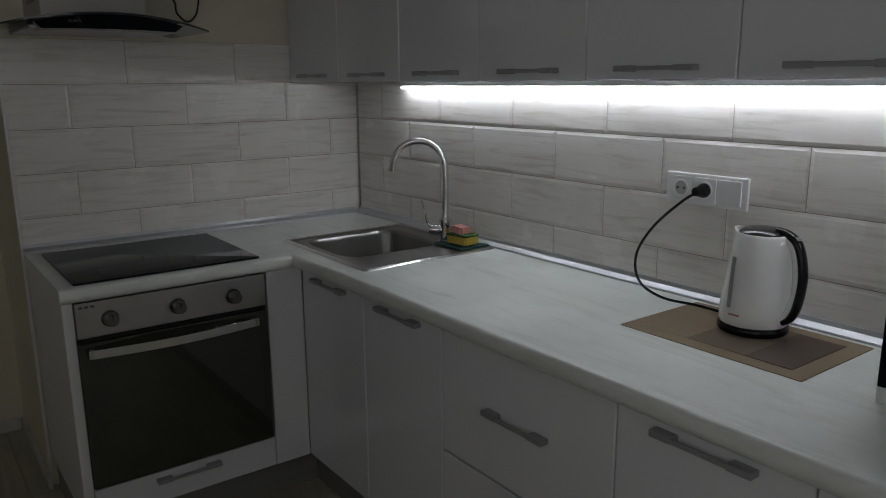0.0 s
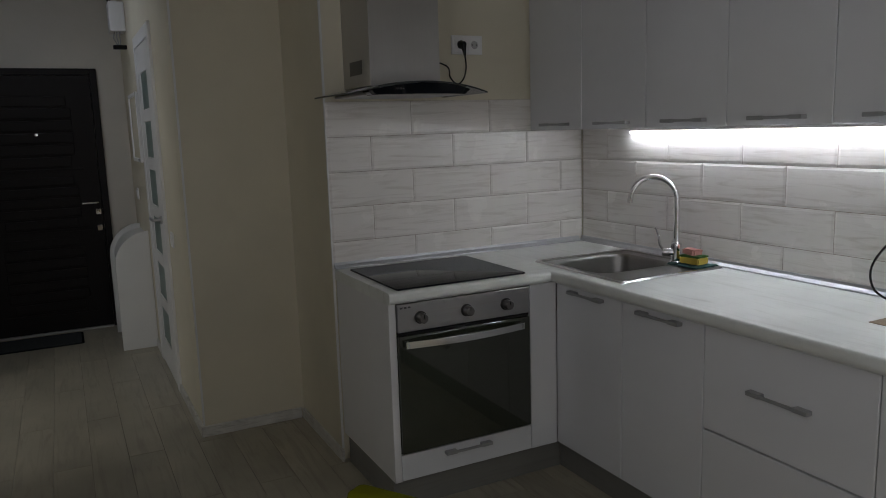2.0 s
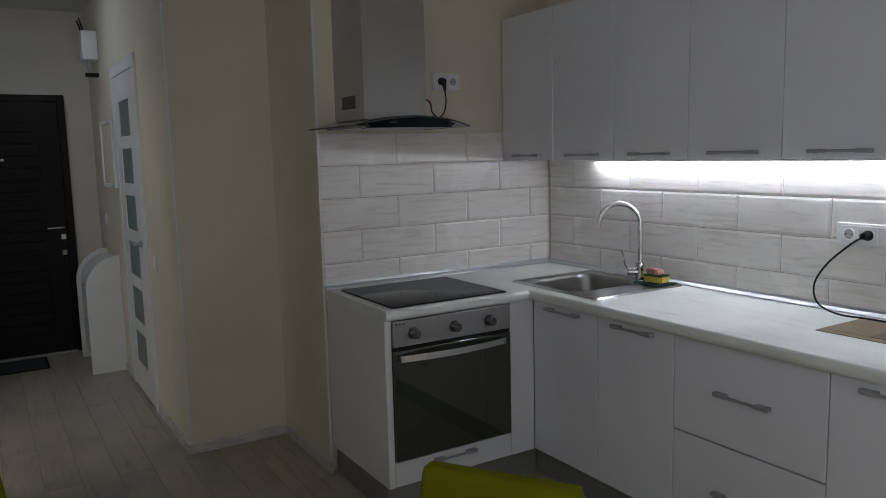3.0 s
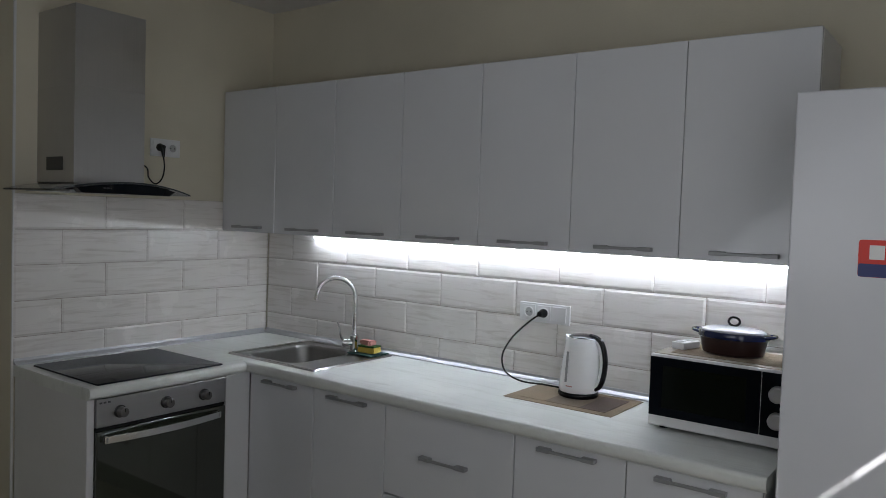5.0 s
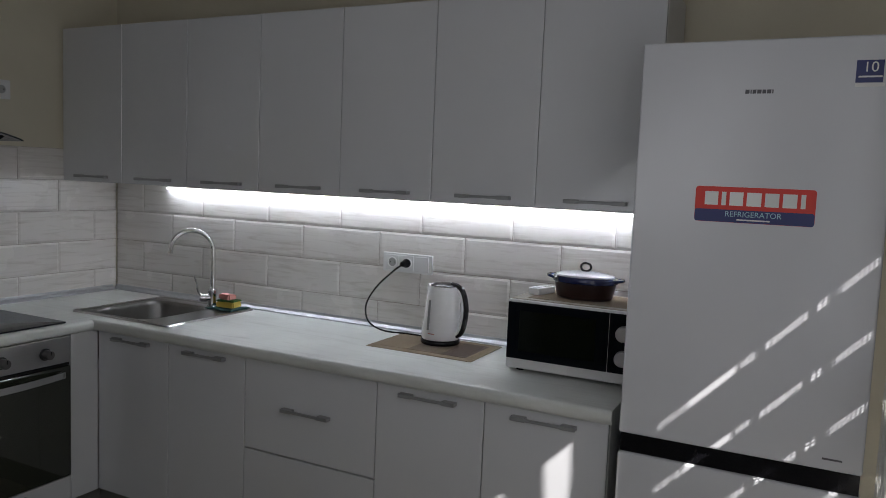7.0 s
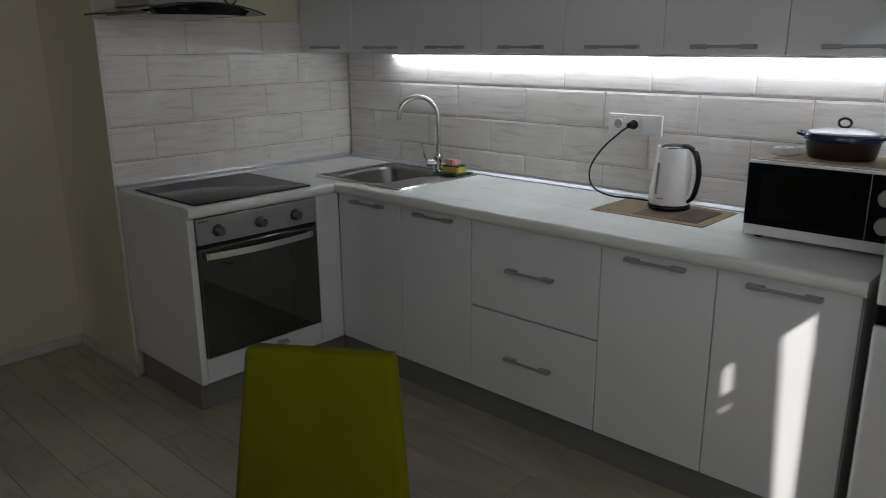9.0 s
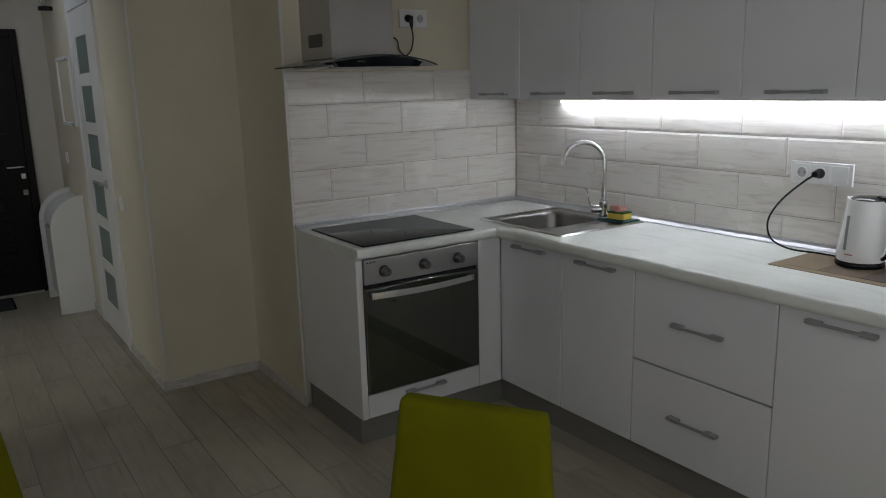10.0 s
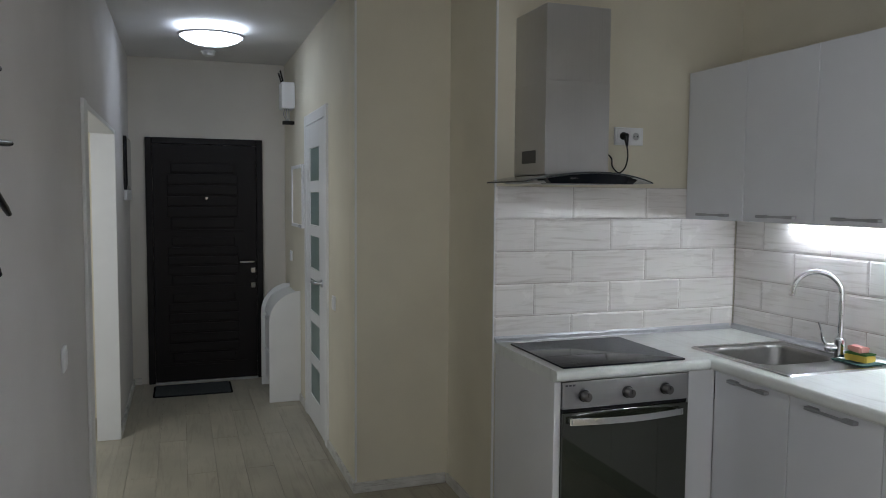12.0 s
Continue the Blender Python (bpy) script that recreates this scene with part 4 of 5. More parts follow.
lettering("REFRIGERATOR", 0.0195, (FX - 0.0017, (SY0 + SY1) / 2, 1.4585), M_PALE, st, "pale blue printed word")
part("small_print", on_fridge(-3.155, -3.075, 1.4490, 1.4525, 0.0015, 0.0018), M_PRINT, st)
y = -3.073
for k in (0.010, 0.003, 0.009, 0.010, 0.009, 0.010, 0.003):
    part("name_block", on_fridge(y - k, y, 1.773, 1.783, 0.0002, 0.0008), M_DARKPRINT, ud)
    y -= k + 0.002
part("small_print", on_fridge(-3.365, -3.320, 0.862, 0.867, 0.0002, 0.0008), M_DARKPRINT, ud)
tg = tagged(part("fridge_sticker", on_fridge(-3.376, -3.318, 1.796, 1.849, 0.0004, 0.0010), M_BLUE), "small blue warranty sticker on the fridge door", "sticker")
lettering("10", 0.034, (FX - 0.0014, -3.349, 1.8215), M_PRINT, tg, "white number")
part("small_print", on_fridge(-3.374, -3.324, 1.808, 1.812, 0.0011, 0.0014), M_PRINT, tg)
part("small_print", on_fridge(-3.380, -3.318, 1.786, 1.7945, 0.0004, 0.0010), M_PRINT, tg)
# chrome dot stands for the bright glint on the hinge
part("badge", lathe([(0.0, 0.004), (0.006, 0.003), (0.008, 0.0)], 16, (FX + 0.02, FY1 + 0.02, 0.830)), M_CHROME, ud)

# ---- window with zebra blinds and net curtain ----
win = thing("window_1", "white window with frame behind zebra blinds", "window", kind="structure")
wx0, wx1, wz0, wz1 = WIN
for a in ((wx0, wx0 + 0.05, wz0, wz1), (wx1 - 0.05, wx1, wz0, wz1), (wx0 + 0.051, wx1 - 0.051, wz0, wz0 + 0.05), (wx0 + 0.051, wx1 - 0.051, wz1 - 0.05, wz1)):
    part("window_frame", box(a[0], a[1], Y_S - 0.13, Y_S - 0.07, a[2], a[3], 0.004), M_WHITE, win)
part("mullion", box(-1.60, -1.53, Y_S - 0.13, Y_S - 0.07, wz0 + 0.051, wz1 - 0.051, 0.004), M_WHITE, win)
part("window_sill", box(wx0 - 0.03, wx1 + 0.03, Y_S - 0.069, Y_S + 0.05, wz0 - 0.03, wz0 - 0.001, 0.005), M_WHITE, win)

blind = thing("zebra_blind", "light zebra roller blind with sheer gaps", "blind", "blinds in the window")
YB = Y_S - 0.05
ZB, PB, BX0, BX1 = 1.584, 0.180, -1.018, -0.600
SLIT = 0.0115
z = ZB - PB * 5
# gap below the bands is added to bounce sun off the unseen floor
part("band", box(BX0, BX1, YB, YB + 0.002, wz0 + 0.17, z - SLIT), M_BLIND, blind)
while z < ZB + 0.1:   # opaque bands with a narrow sheer slit between each two
    part("band", box(BX0, BX1, YB, YB + 0.002, z + SLIT, wz1 if z > ZB - 0.1 else z + PB - SLIT), M_BLIND, blind)
    # blocking pieces added to cut the sun streaks into dashes
    for x, wd in ((-1.017, 0.047), (-0.881, 0.004), (-0.8605, 0.008), (-0.809, 0.008), (-0.789, 0.009), (-0.741, 0.050)):
        part("cord", box(x, x + wd, YB + 0.003, YB + 0.005, z - 0.018, z + 0.018), M_BLIND, blind)
    for k in range(9):
        part("thread", box(-0.7785 + 0.0043 * k, -0.7768 + 0.0043 * k, YB + 0.003, YB + 0.0045, z - 0.018, z + 0.018), M_BLIND, blind)
    z += PB
blind2 = thing("zebra_blind", "unseen light zebra roller blind drawn closed, cut for the sun patches", "blind", "blinds in the window")
part("band", box(wx0, -1.129, YB, YB + 0.002, wz0 + 0.17, wz1), M_BLIND, blind2)
# pieces cut and slanted to shape the sun patches on the base units
for z0, z1 in ((wz0 + 0.17, 1.602), (1.612, 1.660), (1.752, wz1)):
    part("band", box(-1.1288, -1.1182, YB, YB + 0.002, z0, z1), M_BLIND, blind2)
part("band", prism([(-1.118, wz0 + 0.17), (-1.036, wz0 + 0.17), (-1.044, 1.15), (-1.057, 1.74), (-1.057, wz1), (-1.118, wz1)], "y", YB, YB + 0.002), M_BLIND, blind2)
# unseen strip added to cut off the top of the sun patch
part("pelmet", box(-1.060, -1.016, YB - 0.006, YB - 0.001, 1.745, wz1), M_BLIND, blind2)

# unseen window added around the fill lamp, with its blind closed
added_win = thing("added_window", "added unseen window with a drawn light blind", "window", kind="structure")
for q in ((-2.98, -2.93, 0.9, 2.3), (-1.68, -1.63, 0.9, 2.3), (-2.929, -1.681, 0.9, 0.95), (-2.929, -1.681, 2.25, 2.3)):
    part("window_frame", box(X_W - 0.09, X_W - 0.04, q[0], q[1], q[2], q[3], 0.004), M_WHITE, added_win)
part("blind_sheet", box(X_W - 0.03, X_W - 0.028, -2.97, -1.64, 0.91, 2.29), M_BLIND, added_win)

# plain drape in folds behind the fridge, and a lace net of real threads before the window
drape = bmesh.new()
prev = None
for i in range(61):
    x = -0.625 + 0.36 * i / 60
    yy = Y_S + 0.050 + 0.018 * math.sin(i * 0.62) + 0.005 * math.sin(i * 1.9)
    pair = (drape.verts.new((x, yy, 0.04)), drape.verts.new((x, yy - 0.004, 2.5)))
    if prev:
        drape.faces.new((prev[0], pair[0], pair[1], prev[1]))
    prev = pair
dr = tagged(part("drape", drape, M_DRAPE, smooth=80), "taupe curtain hanging in folds beside the fridge", "curtain")
so = dr.modifiers.new("thick", "SOLIDIFY")
so.thickness = 0.002


def net_curtain(x_from, width, pitch, label):
    """A lace net of real upright and cross threads, hanging in shallow folds."""
    def net_at(s):
        return x_from + width * s, Y_S + 0.120 + 0.006 * math.sin(s * 12.0) + 0.002 * math.sin(s * 29.0)
    net = bmesh.new()
    count = round(width / pitch)
    for i in range(count + 1):
        (xa, ya), (xb, yb) = net_at(i / count), net_at(i / count + 0.0015 / width)
        net.faces.new([net.verts.new(p) for p in ((xa, ya, 0.04), (xb, yb, 0.04), (xb, yb, 2.5), (xa, ya, 2.5))])
    z, k = 0.04, 0
    while z < 2.5:        # a denser band now and then as in a lace pattern
        h = 0.004 if k % 17 < 3 else 0.0016
        line = [net_at(i / 40) for i in range(41)]
        low = [net.verts.new((x, y + 0.0006, z)) for x, y in line]
        top = [net.verts.new((x, y + 0.0006, z + h)) for x, y in line]
        for i in range(40):
            net.faces.new((low[i], low[i + 1], top[i + 1], top[i]))
        z += 0.0085
        k += 1
    return tagged(part("net_curtain", net, M_NET, smooth=80), label, "curtain")


# unseen strip added to weaken the sun streaks at their left ends
net_curtain(-0.893, 0.034, 0.0032, "added narrow lace net strip that thins the sun streaks")
net_curtain(-0.803, 0.100, 0.0046, "white lace net curtain hanging before the window")

# ---- corridor ----
ed = thing("door_1", "dark brown padded entrance door with moulded panels", "door", kind="structure")
EX0, EX1, EZ = -2.945, -2.033, 2.0
part("door_frame", box(EX0, EX0 + 0.05, Y_N - 0.03, Y_N - 0.0005, 0.0, EZ, 0.004), M_DOORBR, ed)
part("door_frame", box(EX1 - 0.05, EX1, Y_N - 0.03, Y_N - 0.0005, 0.0, EZ, 0.004), M_DOORBR, ed)
part("door_frame", box(EX0 + 0.051, EX1 - 0.051, Y_N - 0.03, Y_N - 0.0005, EZ - 0.05, EZ, 0.004), M_DOORBR, ed)
leaf = part("door_leaf", box(EX0 + 0.052, EX1 - 0.052, Y_N - 0.022, Y_N - 0.001, 0.012, EZ - 0.052, 0.003), M_DOORBR, ed)
lx0, lx1 = EX0 + 0.16, EX1 - 0.20
for z0, z1 in ((0.16, 0.74), (0.80, 1.20), (1.26, 1.80)):
    part("moulding", box(lx0 - 0.05, lx1 + 0.05, Y_N - 0.029, Y_N - 0.0225, z0 - 0.02, z0, 0.003), M_DOORBR, leaf)
    nrow = max(2, round((z1 - z0) / 0.085))
    for k in range(nrow):
        a = z0 + 0.012 + (z1 - z0) * k / nrow
        inset = 0.03 if k in (0, nrow - 1) else 0.0
        part("padded_rib", box(lx0 + inset, lx1 - inset, Y_N - 0.034, Y_N - 0.0225, a, a + (z1 - z0) / nrow - 0.014, 0.006), M_DOORBR, leaf)
part("spyhole", lathe([(0.0, 0.004), (0.012, 0.003), (0.014, 0.0)], 18, (0, 0, 0)), M_CHROME, leaf).matrix_local = pose(-2.483, Y_N - 0.035, 1.515, 90, 0, 0)
hl = part("handle", tube([(-2.115, Y_N - 0.023, 0.99), (-2.115, Y_N - 0.07, 0.99), (-2.13, Y_N - 0.075, 0.99), (-2.225, Y_N - 0.072, 0.988)], 0.009, 10), M_CHROME, leaf, "chrome lever handle", smooth=50)
for z in (0.915, 0.79):
    part("lock_cover", box(-2.135, -2.095, Y_N - 0.036, Y_N - 0.0225, z - 0.024, z + 0.024, 0.008, 3), M_CHROME, leaf, "chrome lock cover")
part("threshold", box(EX0 + 0.052, EX1 - 0.052, Y_N - 0.06, Y_N - 0.031, 0.0, 0.014, 0.003), M_ALU, ed)
dmat = thing("door_mat", "thin dark grey door mat by the entrance", "door mat")
part("carpet", prism(rounded(-2.89, -2.33, 2.88, 3.22, 0.02), "z", 0.0006, 0.010, 0.002), M_DOORMAT, dmat)
part("edging", prism(rounded(-2.905, -2.315, 2.865, 3.235, 0.025), "z", 0.0003, 0.005, 0.001), M_BLACK, dmat)

# glazed inner door
gdr = thing("door_2", "white interior door with six frosted glass panes", "door", kind="structure")
GY0, GY1, GZ = 1.42, 2.12, 2.015
px0 = X_P - 0.012
part("casing", box(px0 - 0.004, X_P + 0.002, GY0 - 0.07, GY0 - 0.002, 0.0, GZ + 0.075, 0.004), M_WHITE_W, gdr)
part("casing", box(px0 - 0.004, X_P + 0.002, GY1 + 0.002, GY1 + 0.07, 0.0, GZ + 0.075, 0.004), M_WHITE_W, gdr)
part("casing", box(px0 - 0.004, X_P + 0.002, GY0 - 0.0015, GY1 + 0.0015, GZ + 0.004, GZ + 0.075, 0.004), M_WHITE_W, gdr)
stile_n, stile_f = 0.19, 0.15
part("stile", box(px0, X_P - 0.0005, GY0, GY0 + stile_n, 0.01, GZ, 0.003), M_WHITE_W, gdr)
part("stile", box(px0, X_P - 0.0005, GY1 - stile_f, GY1, 0.01, GZ, 0.003), M_WHITE_W, gdr)
pane_h, rail = 0.215, 0.075
z = 0.19
part("rail", box(px0, X_P - 0.0005, GY0 + stile_n + 0.0005, GY1 - stile_f - 0.0005, 0.01, 0.19, 0.003), M_WHITE_W, gdr)
for k in range(6):
    part("pane", box(X_P - 0.006, X_P - 0.001, GY0 + stile_n + 0.001, GY1 - stile_f - 0.001, z + 0.001, z + pane_h - 0.001), M_FROST, gdr, "frosted glass pane")
    z += pane_h
    top = GZ if k == 5 else z + rail
    part("rail", box(px0, X_P - 0.0005, GY0 + stile_n + 0.0005, GY1 - stile_f - 0.0005, z, top, 0.003), M_WHITE_W, gdr)
    z = top
part("handle", tube([(px0 - 0.001, GY0 + 0.07, 1.0), (px0 - 0.045, GY0 + 0.07, 1.0), (px0 - 0.05, GY0 + 0.085, 1.0), (px0 - 0.05, GY0 + 0.19, 1.0)], 0.0095, 10), M_ALU, gdr, "satin lever handle", smooth=50)
part("rosette", tube([(px0 - 0.0005, GY0 + 0.07, 1.0), (px0 - 0.010, GY0 + 0.07, 1.0)], 0.025, 20), M_ALU, gdr, smooth=40)

ep = thing("electrical_panel", "white wall-mounted electrical cabinet with a flat door", "electrical panel")
part("box", box(X_P - 0.019, X_P - 0.0005, 2.202, 2.738, 1.312, 1.763), M_WHITE, ep)
for y0, y1, z0, z1 in ((2.20, 2.229, 1.31, 1.765), (2.711, 2.74, 1.31, 1.765), (2.2292, 2.7108, 1.31, 1.334), (2.2292, 2.7108, 1.741, 1.765)):
    part("frame", box(X_P - 0.030, X_P - 0.0192, y0, y1, z0, z1, 0.002), M_WHITE, ep)
part("door", box(X_P - 0.0205, X_P - 0.0195, 2.23, 2.71, 1.335, 1.74), M_WALL, ep, "cream panel door flush in the frame")
rb = thing("alarm_box", "small white box with cables under the ceiling", "alarm box")
RY = 2.72
part("case", box(-1.945, X_P - 0.001, RY, RY + 0.16, 2.205, 2.405, 0.006), M_WHITE, rb)
for k in (0, 1):
    part("antenna", tube([(-1.940 + 0.014 * k, RY + 0.05, 2.405), (-1.962 + 0.014 * k, RY + 0.05, 2.475 + 0.02 * k)], 0.006, 8), M_BLACK, rb)
for k in range(3):
    part("cable", tube(smooth_line([(-1.915 + 0.015 * k, RY + 0.05, 2.206), (-1.925 + 0.02 * k, RY + 0.04, 2.16), (-1.900 + 0.008 * k, RY + 0.05, 2.112)], 6), 0.004, 6), M_HANDLE, rb)
part("adapter", box(-1.935, X_P - 0.001, RY + 0.02, RY + 0.07, 2.085, 2.114, 0.006), M_BLACK, rb)

# slim shoe cabinet with arched ends
sc = thing("shoe_cabinet", "slim white shoe cabinet with arched side panels", "shoe cabinet")
SX0, SX1, H = -2.078, X_P - 0.002, 0.83
SF, SB = 2.480, 3.06      # near and far side panels


def arch(drop, reach):
    """The quarter-oval top line, lowered and drawn in by the given amounts."""
    return [(SX1 - (SX1 - SX0 - reach) * math.sin(radians(a)), 0.60 + (H - 0.60 - drop) * math.cos(radians(a))) for a in range(0, 91, 9)]


for y in (SF, SB):
    part("side_panel", prism([(SX1, 0.0)] + arch(0, 0) + [(SX0, 0.0)], "y", y, y + 0.018, 0.002), M_WHITE_W, sc)
part("back_panel", box(SX1 - 0.012, SX1, SF + 0.0185, SB - 0.0005, 0.03, H - 0.04), M_WHITE_W, sc)
part("lid", prism(arch(0.035, 0.03) + arch(0.049, 0.044)[::-1], "y", SF + 0.0185, SB - 0.0005), M_WHITE_W, sc, "curved white lid", smooth=40)
for z in (0.06, 0.30, 0.54):
    part("shelf", box(SX0 + 0.05, SX1 - 0.013, SF + 0.0185, SB - 0.0005, z, z + 0.016), M_WHITE_W, sc)
for z in (0.08, 0.335):
    part("flap", box(SX0 + 0.03, SX0 + 0.046, SF + 0.0185, SB - 0.0005, z, z + 0.235, 0.003), M_WHITE_W, sc, "white tilting flap")

# ceiling lamp and smoke detector
cl = thing("ceiling_lamp", "round lit ceiling lamp with a white glass bowl", "ceiling lamp", at=(-2.475, 2.06, CEIL))
part("base_plate", lathe([(0.0, -0.0005), (0.12, -0.0005), (0.12, -0.048), (0.0, -0.048)], 40), M_WHITE, cl, smooth=40)
part("bowl", lathe([(0.0, -0.0485), (0.188, -0.046), (0.196, -0.049), (0.196, -0.060), (0.170, -0.082), (0.115, -0.104), (0.06, -0.114), (0.0, -0.117)], 48, cap=False), M_LAMP, cl, "glowing white glass bowl", smooth=60)
part("trim_ring", lathe([(0.198, -0.050), (0.211, -0.053), (0.212, -0.059), (0.1985, -0.064)], 48, cap=False), M_ALU, cl, "chrome trim ring", smooth=40)
dt = thing("smoke_detector", "small round white smoke detector on the ceiling", "smoke detector", at=(-2.465, 2.90, CEIL))
part("base_ring", lathe([(0.0, -0.0005), (0.05, -0.0005), (0.05, -0.012), (0.0, -0.012)], 28), M_WHITE, dt, smooth=40)
part("cover", lathe([(0.046, -0.0125), (0.043, -0.032), (0.03, -0.042), (0.0, -0.043)], 28), M_WHITE, dt, smooth=40)

# light switches
def switch(at, turn, label):
    s = thing("light_switch", label, "light switch", at=at, turn=turn)
    part("frame", box(-0.041, 0.041, -0.009, -0.0005, -0.041, 0.041, 0.003), M_WHITE, s)
    part("rocker", box(-0.027, 0.027, -0.013, -0.0092, -0.027, 0.027, 0.002), M_WHITE, s)
    return s


switch((X_W, -0.35, 0.985), 90, "white light switch on the grey-cream wall")
switch((X_P, 2.95, 1.06), -90, "white light switch near the entrance door")
switch((X_P, 1.17, 0.92), -90, "white light switch beside the glazed door")

# framed mirror strip on the corridor's far side
fm = thing("wall_panel", "narrow dark panel in a white frame on the wall", "wall panel")
part("frame", box(X_W + 0.0005, X_W + 0.022, 2.70, 3.20, 1.575, 1.96, 0.003), M_BLACK, fm)
part("lower_strip", box(X_W + 0.0005, X_W + 0.024, 2.70, 3.20, 1.50, 1.573, 0.003), M_WHITE_W, fm, "white lower strip")
part("glass", box(X_W + 0.0225, X_W + 0.026, 2.73, 3.17, 1.60, 1.94, 0.001), M_HOB, fm)

# wall coat rack in black
rack = thing("coat_rack", "black metal branch-like coat hooks on the wall", "coat rack")
part("stem", tube(smooth_line([(X_W + 0.02, -1.515, 1.20), (X_W + 0.02, -1.485, 1.5), (X_W + 0.02, -1.475, 1.8), (X_W + 0.02, -1.455, 2.0)], 6), 0.014, 8), M_BLACK, rack, smooth=60)
for pts in (((-1.50, 1.655), (-1.39, 1.648), (-1.252, 1.653)), ((-1.50, 1.62), (-1.40, 1.556), (-1.293, 1.497)), ((-1.50, 1.74), (-1.42, 1.785), (-1.345, 1.803)), ((-1.51, 1.47), (-1.45, 1.425), (-1.405, 1.374))):
    part("branch", tube(smooth_line([(X_W + 0.014 + 0.008 * k, y + 0.025, z) for k, (y, z) in enumerate(pts)], 5), [0.0085] * 5 + [0.0075] * 5 + [0.006], 8), M_BLACK, rack, smooth=60)


# ---- chairs ----
def chair(at, turn, label):
    """Felt-covered dining chair; its front looks along -y before the turn."""
    c = thing("dining_chair", label, "chair", "lime dining chairs", at=at, turn=turn)
    def back_outline(z):
        k = (z - 0.44) / 0.49
        return 0.190 - 0.046 * k, 0.185 + 0.060 * k
    bm = bmesh.new()
    rings = []
    zs = [0.42 + 0.51 * j / 14 for j in range(15)]
    for z in zs:
        hw, y = back_outline(z)
        ring = [bm.verts.new((u, v + y, z)) for u, v in rounded(-hw, hw, -0.024, 0.024, 0.018, 4)]
        rings.append(ring)
    for dz, shrink in ((0.010, 0.004), (0.014, 0.012)):
        hw, y = back_outline(0.93)
        rings.append([bm.verts.new((u, v + y, 0.93 + dz)) for u, v in rounded(-hw + shrink, hw - shrink, -0.024 + shrink, 0.024 - shrink, 0.010, 4)])
    for a, b in zip(rings, rings[1:]):
        for k in range(len(a)):
            j = (k + 1) % len(a)
            bm.faces.new((a[k], a[j], b[j], b[k]))
    bm.faces.new(rings[0]), bm.faces.new(rings[-1])
    part("backrest", bm, M_CHAIR, c, "lime green felt backrest", smooth=60)
    part("seat", box(-0.215, 0.215, -0.24, 0.158, 0.405, 0.475, 0.022, 3), M_CHAIR, c, "lime green felt seat", smooth=60)
    for sx in (-1, 1):
        part("leg", tube([(sx * 0.18, -0.20, 0.404), (sx * 0.20, -0.225, 0.0)], [0.014, 0.010], 10), M_LEG, c, smooth=60)
        part("leg", tube([(sx * 0.18, 0.13, 0.404), (sx * 0.20, 0.20, 0.0)], [0.014, 0.010], 10), M_LEG, c, smooth=60)
    return c


CH = Vector((-1.934, -2.192, 0)) - Vector((0.836, 0.549, 0)) * 0.245
chair((CH.x, CH.y, 0), -56.7, "lime green felt dining chair near the base units")
chair((-2.680, -1.925, 0), 27.7, "lime green felt dining chair beside the passage")


# ---- tiles and planks ----
def tile_mesh(w, h, d, horizontal):
    """A tile with a soft bevelled rim; its back lies on the wall."""
    bm = bmesh.new()
    g = 0.0010
    a, b = w / 2 - g, h / 2 - g
    lv = [(a, b, 0.0), (a, b, d - 0.0030), (a - 0.0095, b - 0.0095, d)]
    rings = []
    for u, v, o in lv:
        rings.append([bm.verts.new((su * u, -o, sv * v) if horizontal else (-o, su * u, sv * v)) for su, sv in ((-1, -1), (1, -1), (1, 1), (-1, 1))])
    for p, q in zip(rings, rings[1:]):
        for k in range(4):
            bm.faces.new((p[k], p[(k + 1) % 4], q[(k + 1) % 4], q[k]))
    bm.faces.new(rings[-1]), bm.faces.new(rings[0])
    bmesh.ops.recalc_face_normals(bm, faces=bm.faces[:])
    me = bpy.data.meshes.new("tile")
    bm.to_mesh(me)
    bm.free()
    me.materials.append(M_TILE_N if horizontal else M_TILE_E)
    return me


meshes = {}
def lay_tiles(parent, lo, hi, rows, horizontal):
    """rows: (z0, z1, offset of the joints); pieces run from lo to hi along the wall, 0.4 m long."""
    for z0, z1, off in rows:
        cuts = [lo] + [off - 0.402 * k for k in range(12, -1, -1) if lo + 0.004 < off - 0.402 * k < hi - 0.004] + [hi]
        for a, b in zip(cuts, cuts[1:]):
            key = (round(b - a, 3), round(z1 - z0, 3), horizontal)
            if key not in meshes:
                meshes[key] = tile_mesh(b - a, z1 - z0, 0.0095, horizontal)
            t = new("tile", meshes[key])
            t.parent = parent
            t.location = ((a + b) / 2, 0.0097, (z0 + z1) / 2) if horizontal else (0.0097, (a + b) / 2, (z0 + z1) / 2)


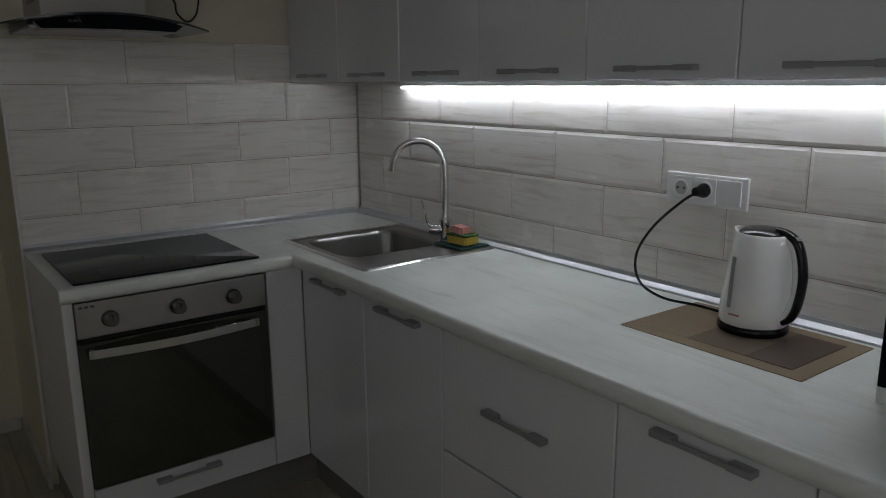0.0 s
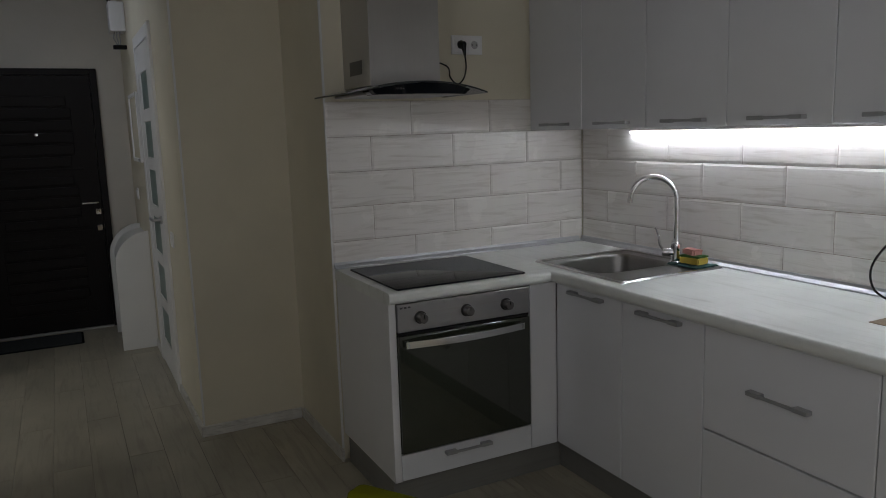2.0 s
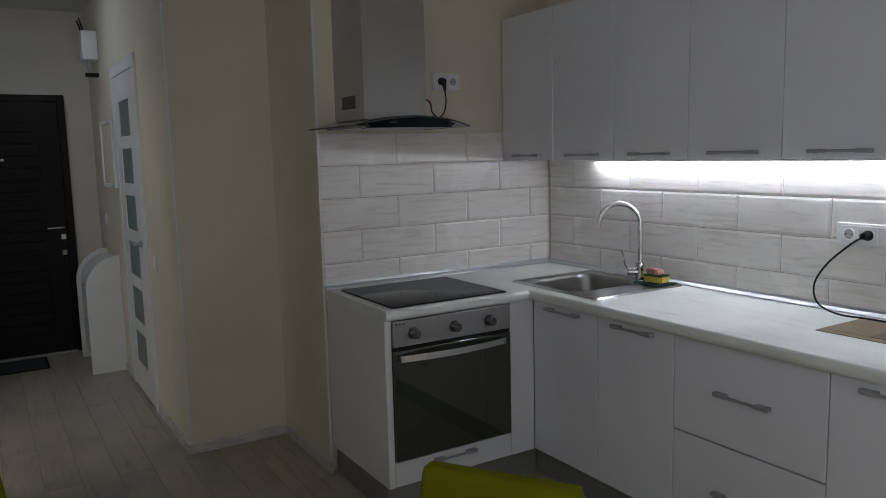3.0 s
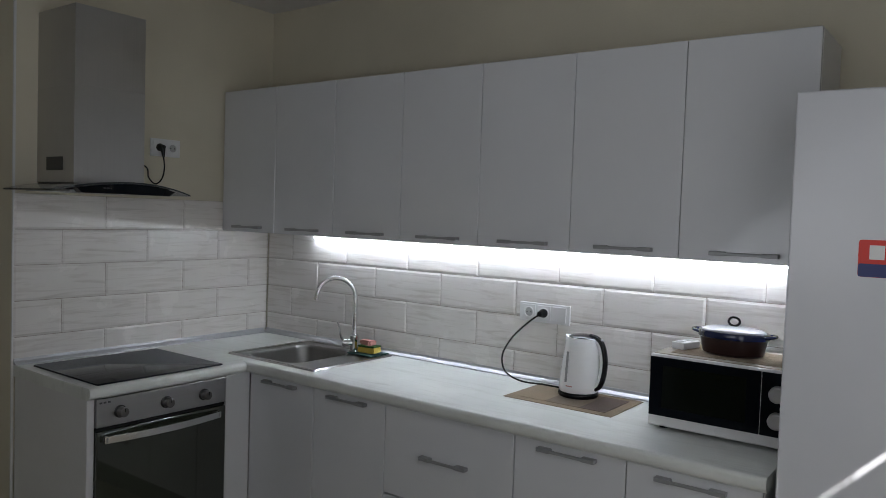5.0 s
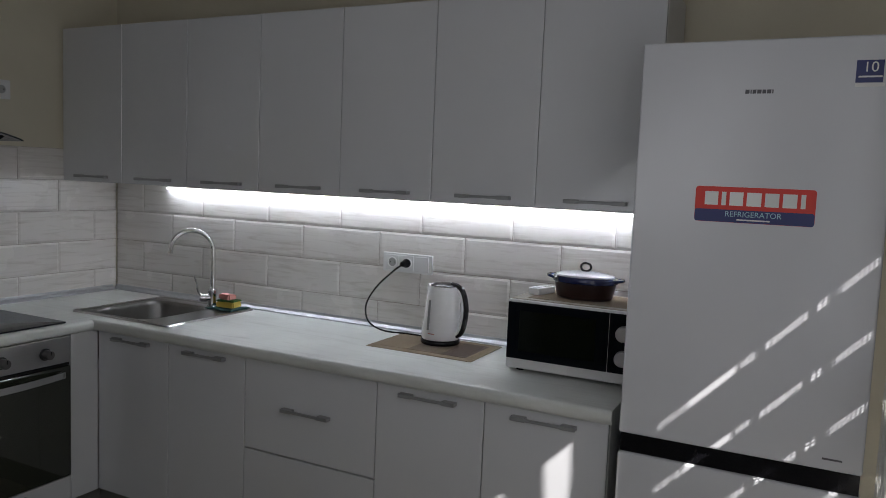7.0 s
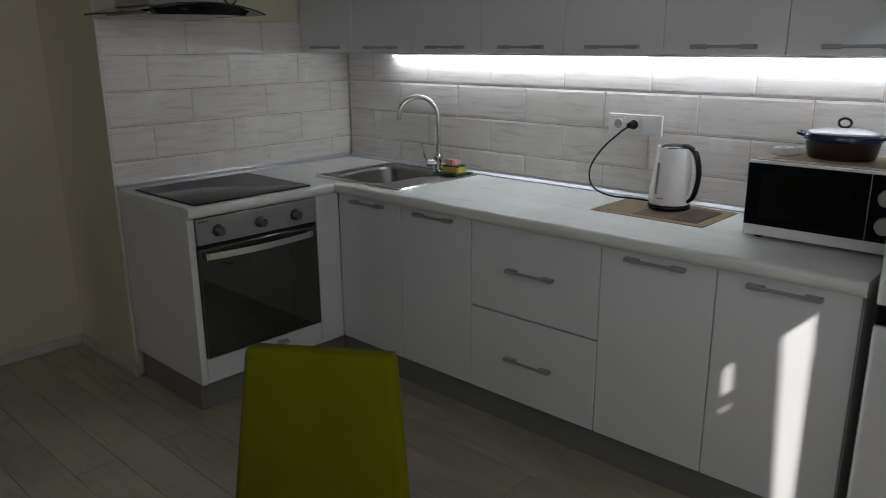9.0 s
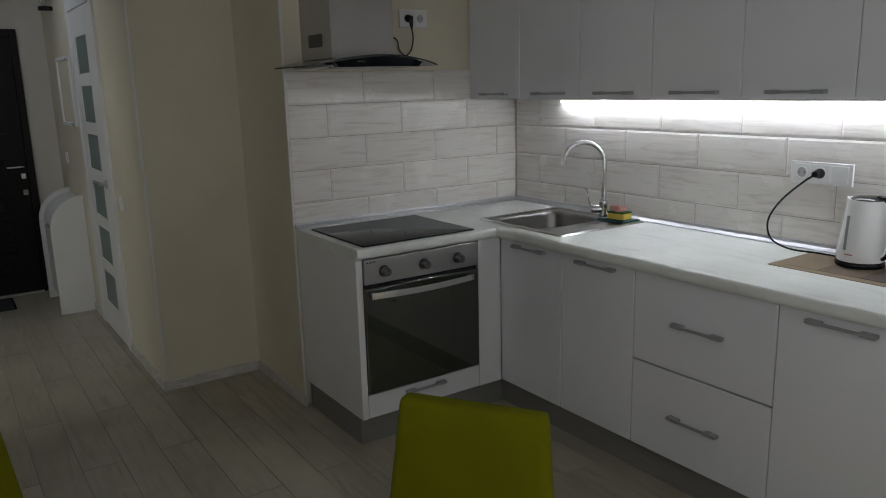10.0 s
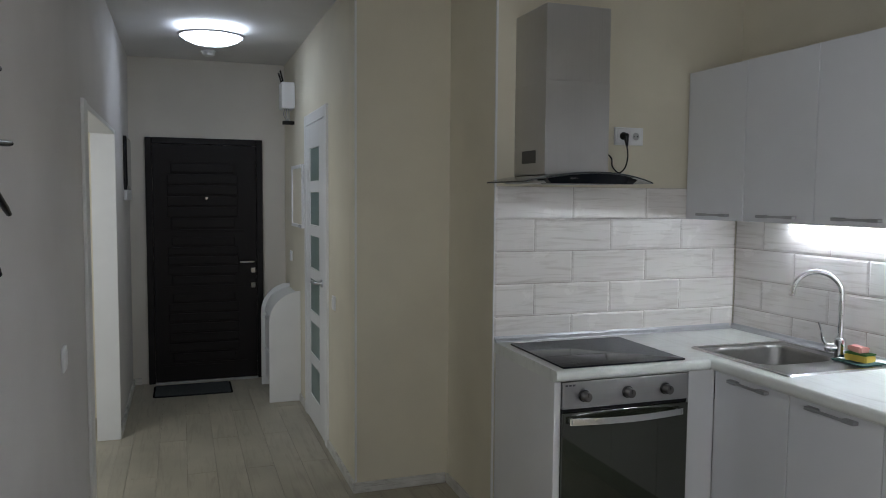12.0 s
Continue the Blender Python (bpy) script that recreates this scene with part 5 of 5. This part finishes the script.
ZR = [TOP + 0.004, 0.9935, 1.1435, 1.2935, 1.4432, 1.5925]
north = [(ZR[0], ZR[1], -0.135), (ZR[1], ZR[2], -0.332), (ZR[2], ZR[3], -0.135), (ZR[3], ZR[4], -0.332), (ZR[4], ZR[5], -0.135)]
east = [(ZR[0], ZR[1], -0.395), (ZR[1], ZR[2], -0.195), (ZR[2], ZR[3], -0.395), (ZR[3], ZR[4], -0.195)]
lay_tiles(wall_north, X_E + 0.001, -0.0005, north, True)
lay_tiles(wall_east, -2.86, -0.0005, east, False)
tagged(part("tile_joint", box(X_E + 0.001, 0.0, 0.0035, 0.0097, TOP, 1.5925), M_GROUT, wall_north), "grey grout between the tiles")
tagged(part("tile_joint", box(0.0035, 0.0097, -2.86, 0.0, TOP, 1.4432), M_GROUT, wall_east), "grey grout between the tiles")

rng = random.Random(4)
plank_meshes = {}
PW, PL = 0.157, 1.20
k = 0
x = -0.314
while x > X_W:
    x0 = max(x - PW, X_W)
    y = -1.84 - PL * (2 if k % 2 else 1.5) + rng.uniform(-0.012, 0.012)   # half bond
    k += 1
    while y < Y_N:
        a, b = max(y, Y_S), min(y + PL, Y_N)
        lim = Y_N if x0 < X_P - 0.001 else Y_P
        if x0 >= X_E:
            lim = min(lim, 0.0)
        b = min(b, lim)
        if b - a > 0.006:
            key = (round(x - x0, 3), round(b - a, 2))
            if key not in plank_meshes:
                bm = box(-(x - x0) / 2 + 0.0006, (x - x0) / 2 - 0.0006, -(b - a) / 2 + 0.0007, (b - a) / 2 - 0.0007, -0.009, 0.0, 0.0009, 1)
                me = bpy.data.meshes.new("plank")
                bm.to_mesh(me)
                bm.free()
                me.materials.append(M_FLOOR)
                plank_meshes[key] = me
            p = new("plank", plank_meshes[key])
            p.parent = floor
            p.location = ((x + x0) / 2, (a + b) / 2, 0)
        y += PL
    x -= PW
tagged(part("floor_cover", box(-5.08, X_W, -0.8, 2.6, -0.0088, 0.0), M_FLOOR, floor), "oak floor of the side room and doorway")
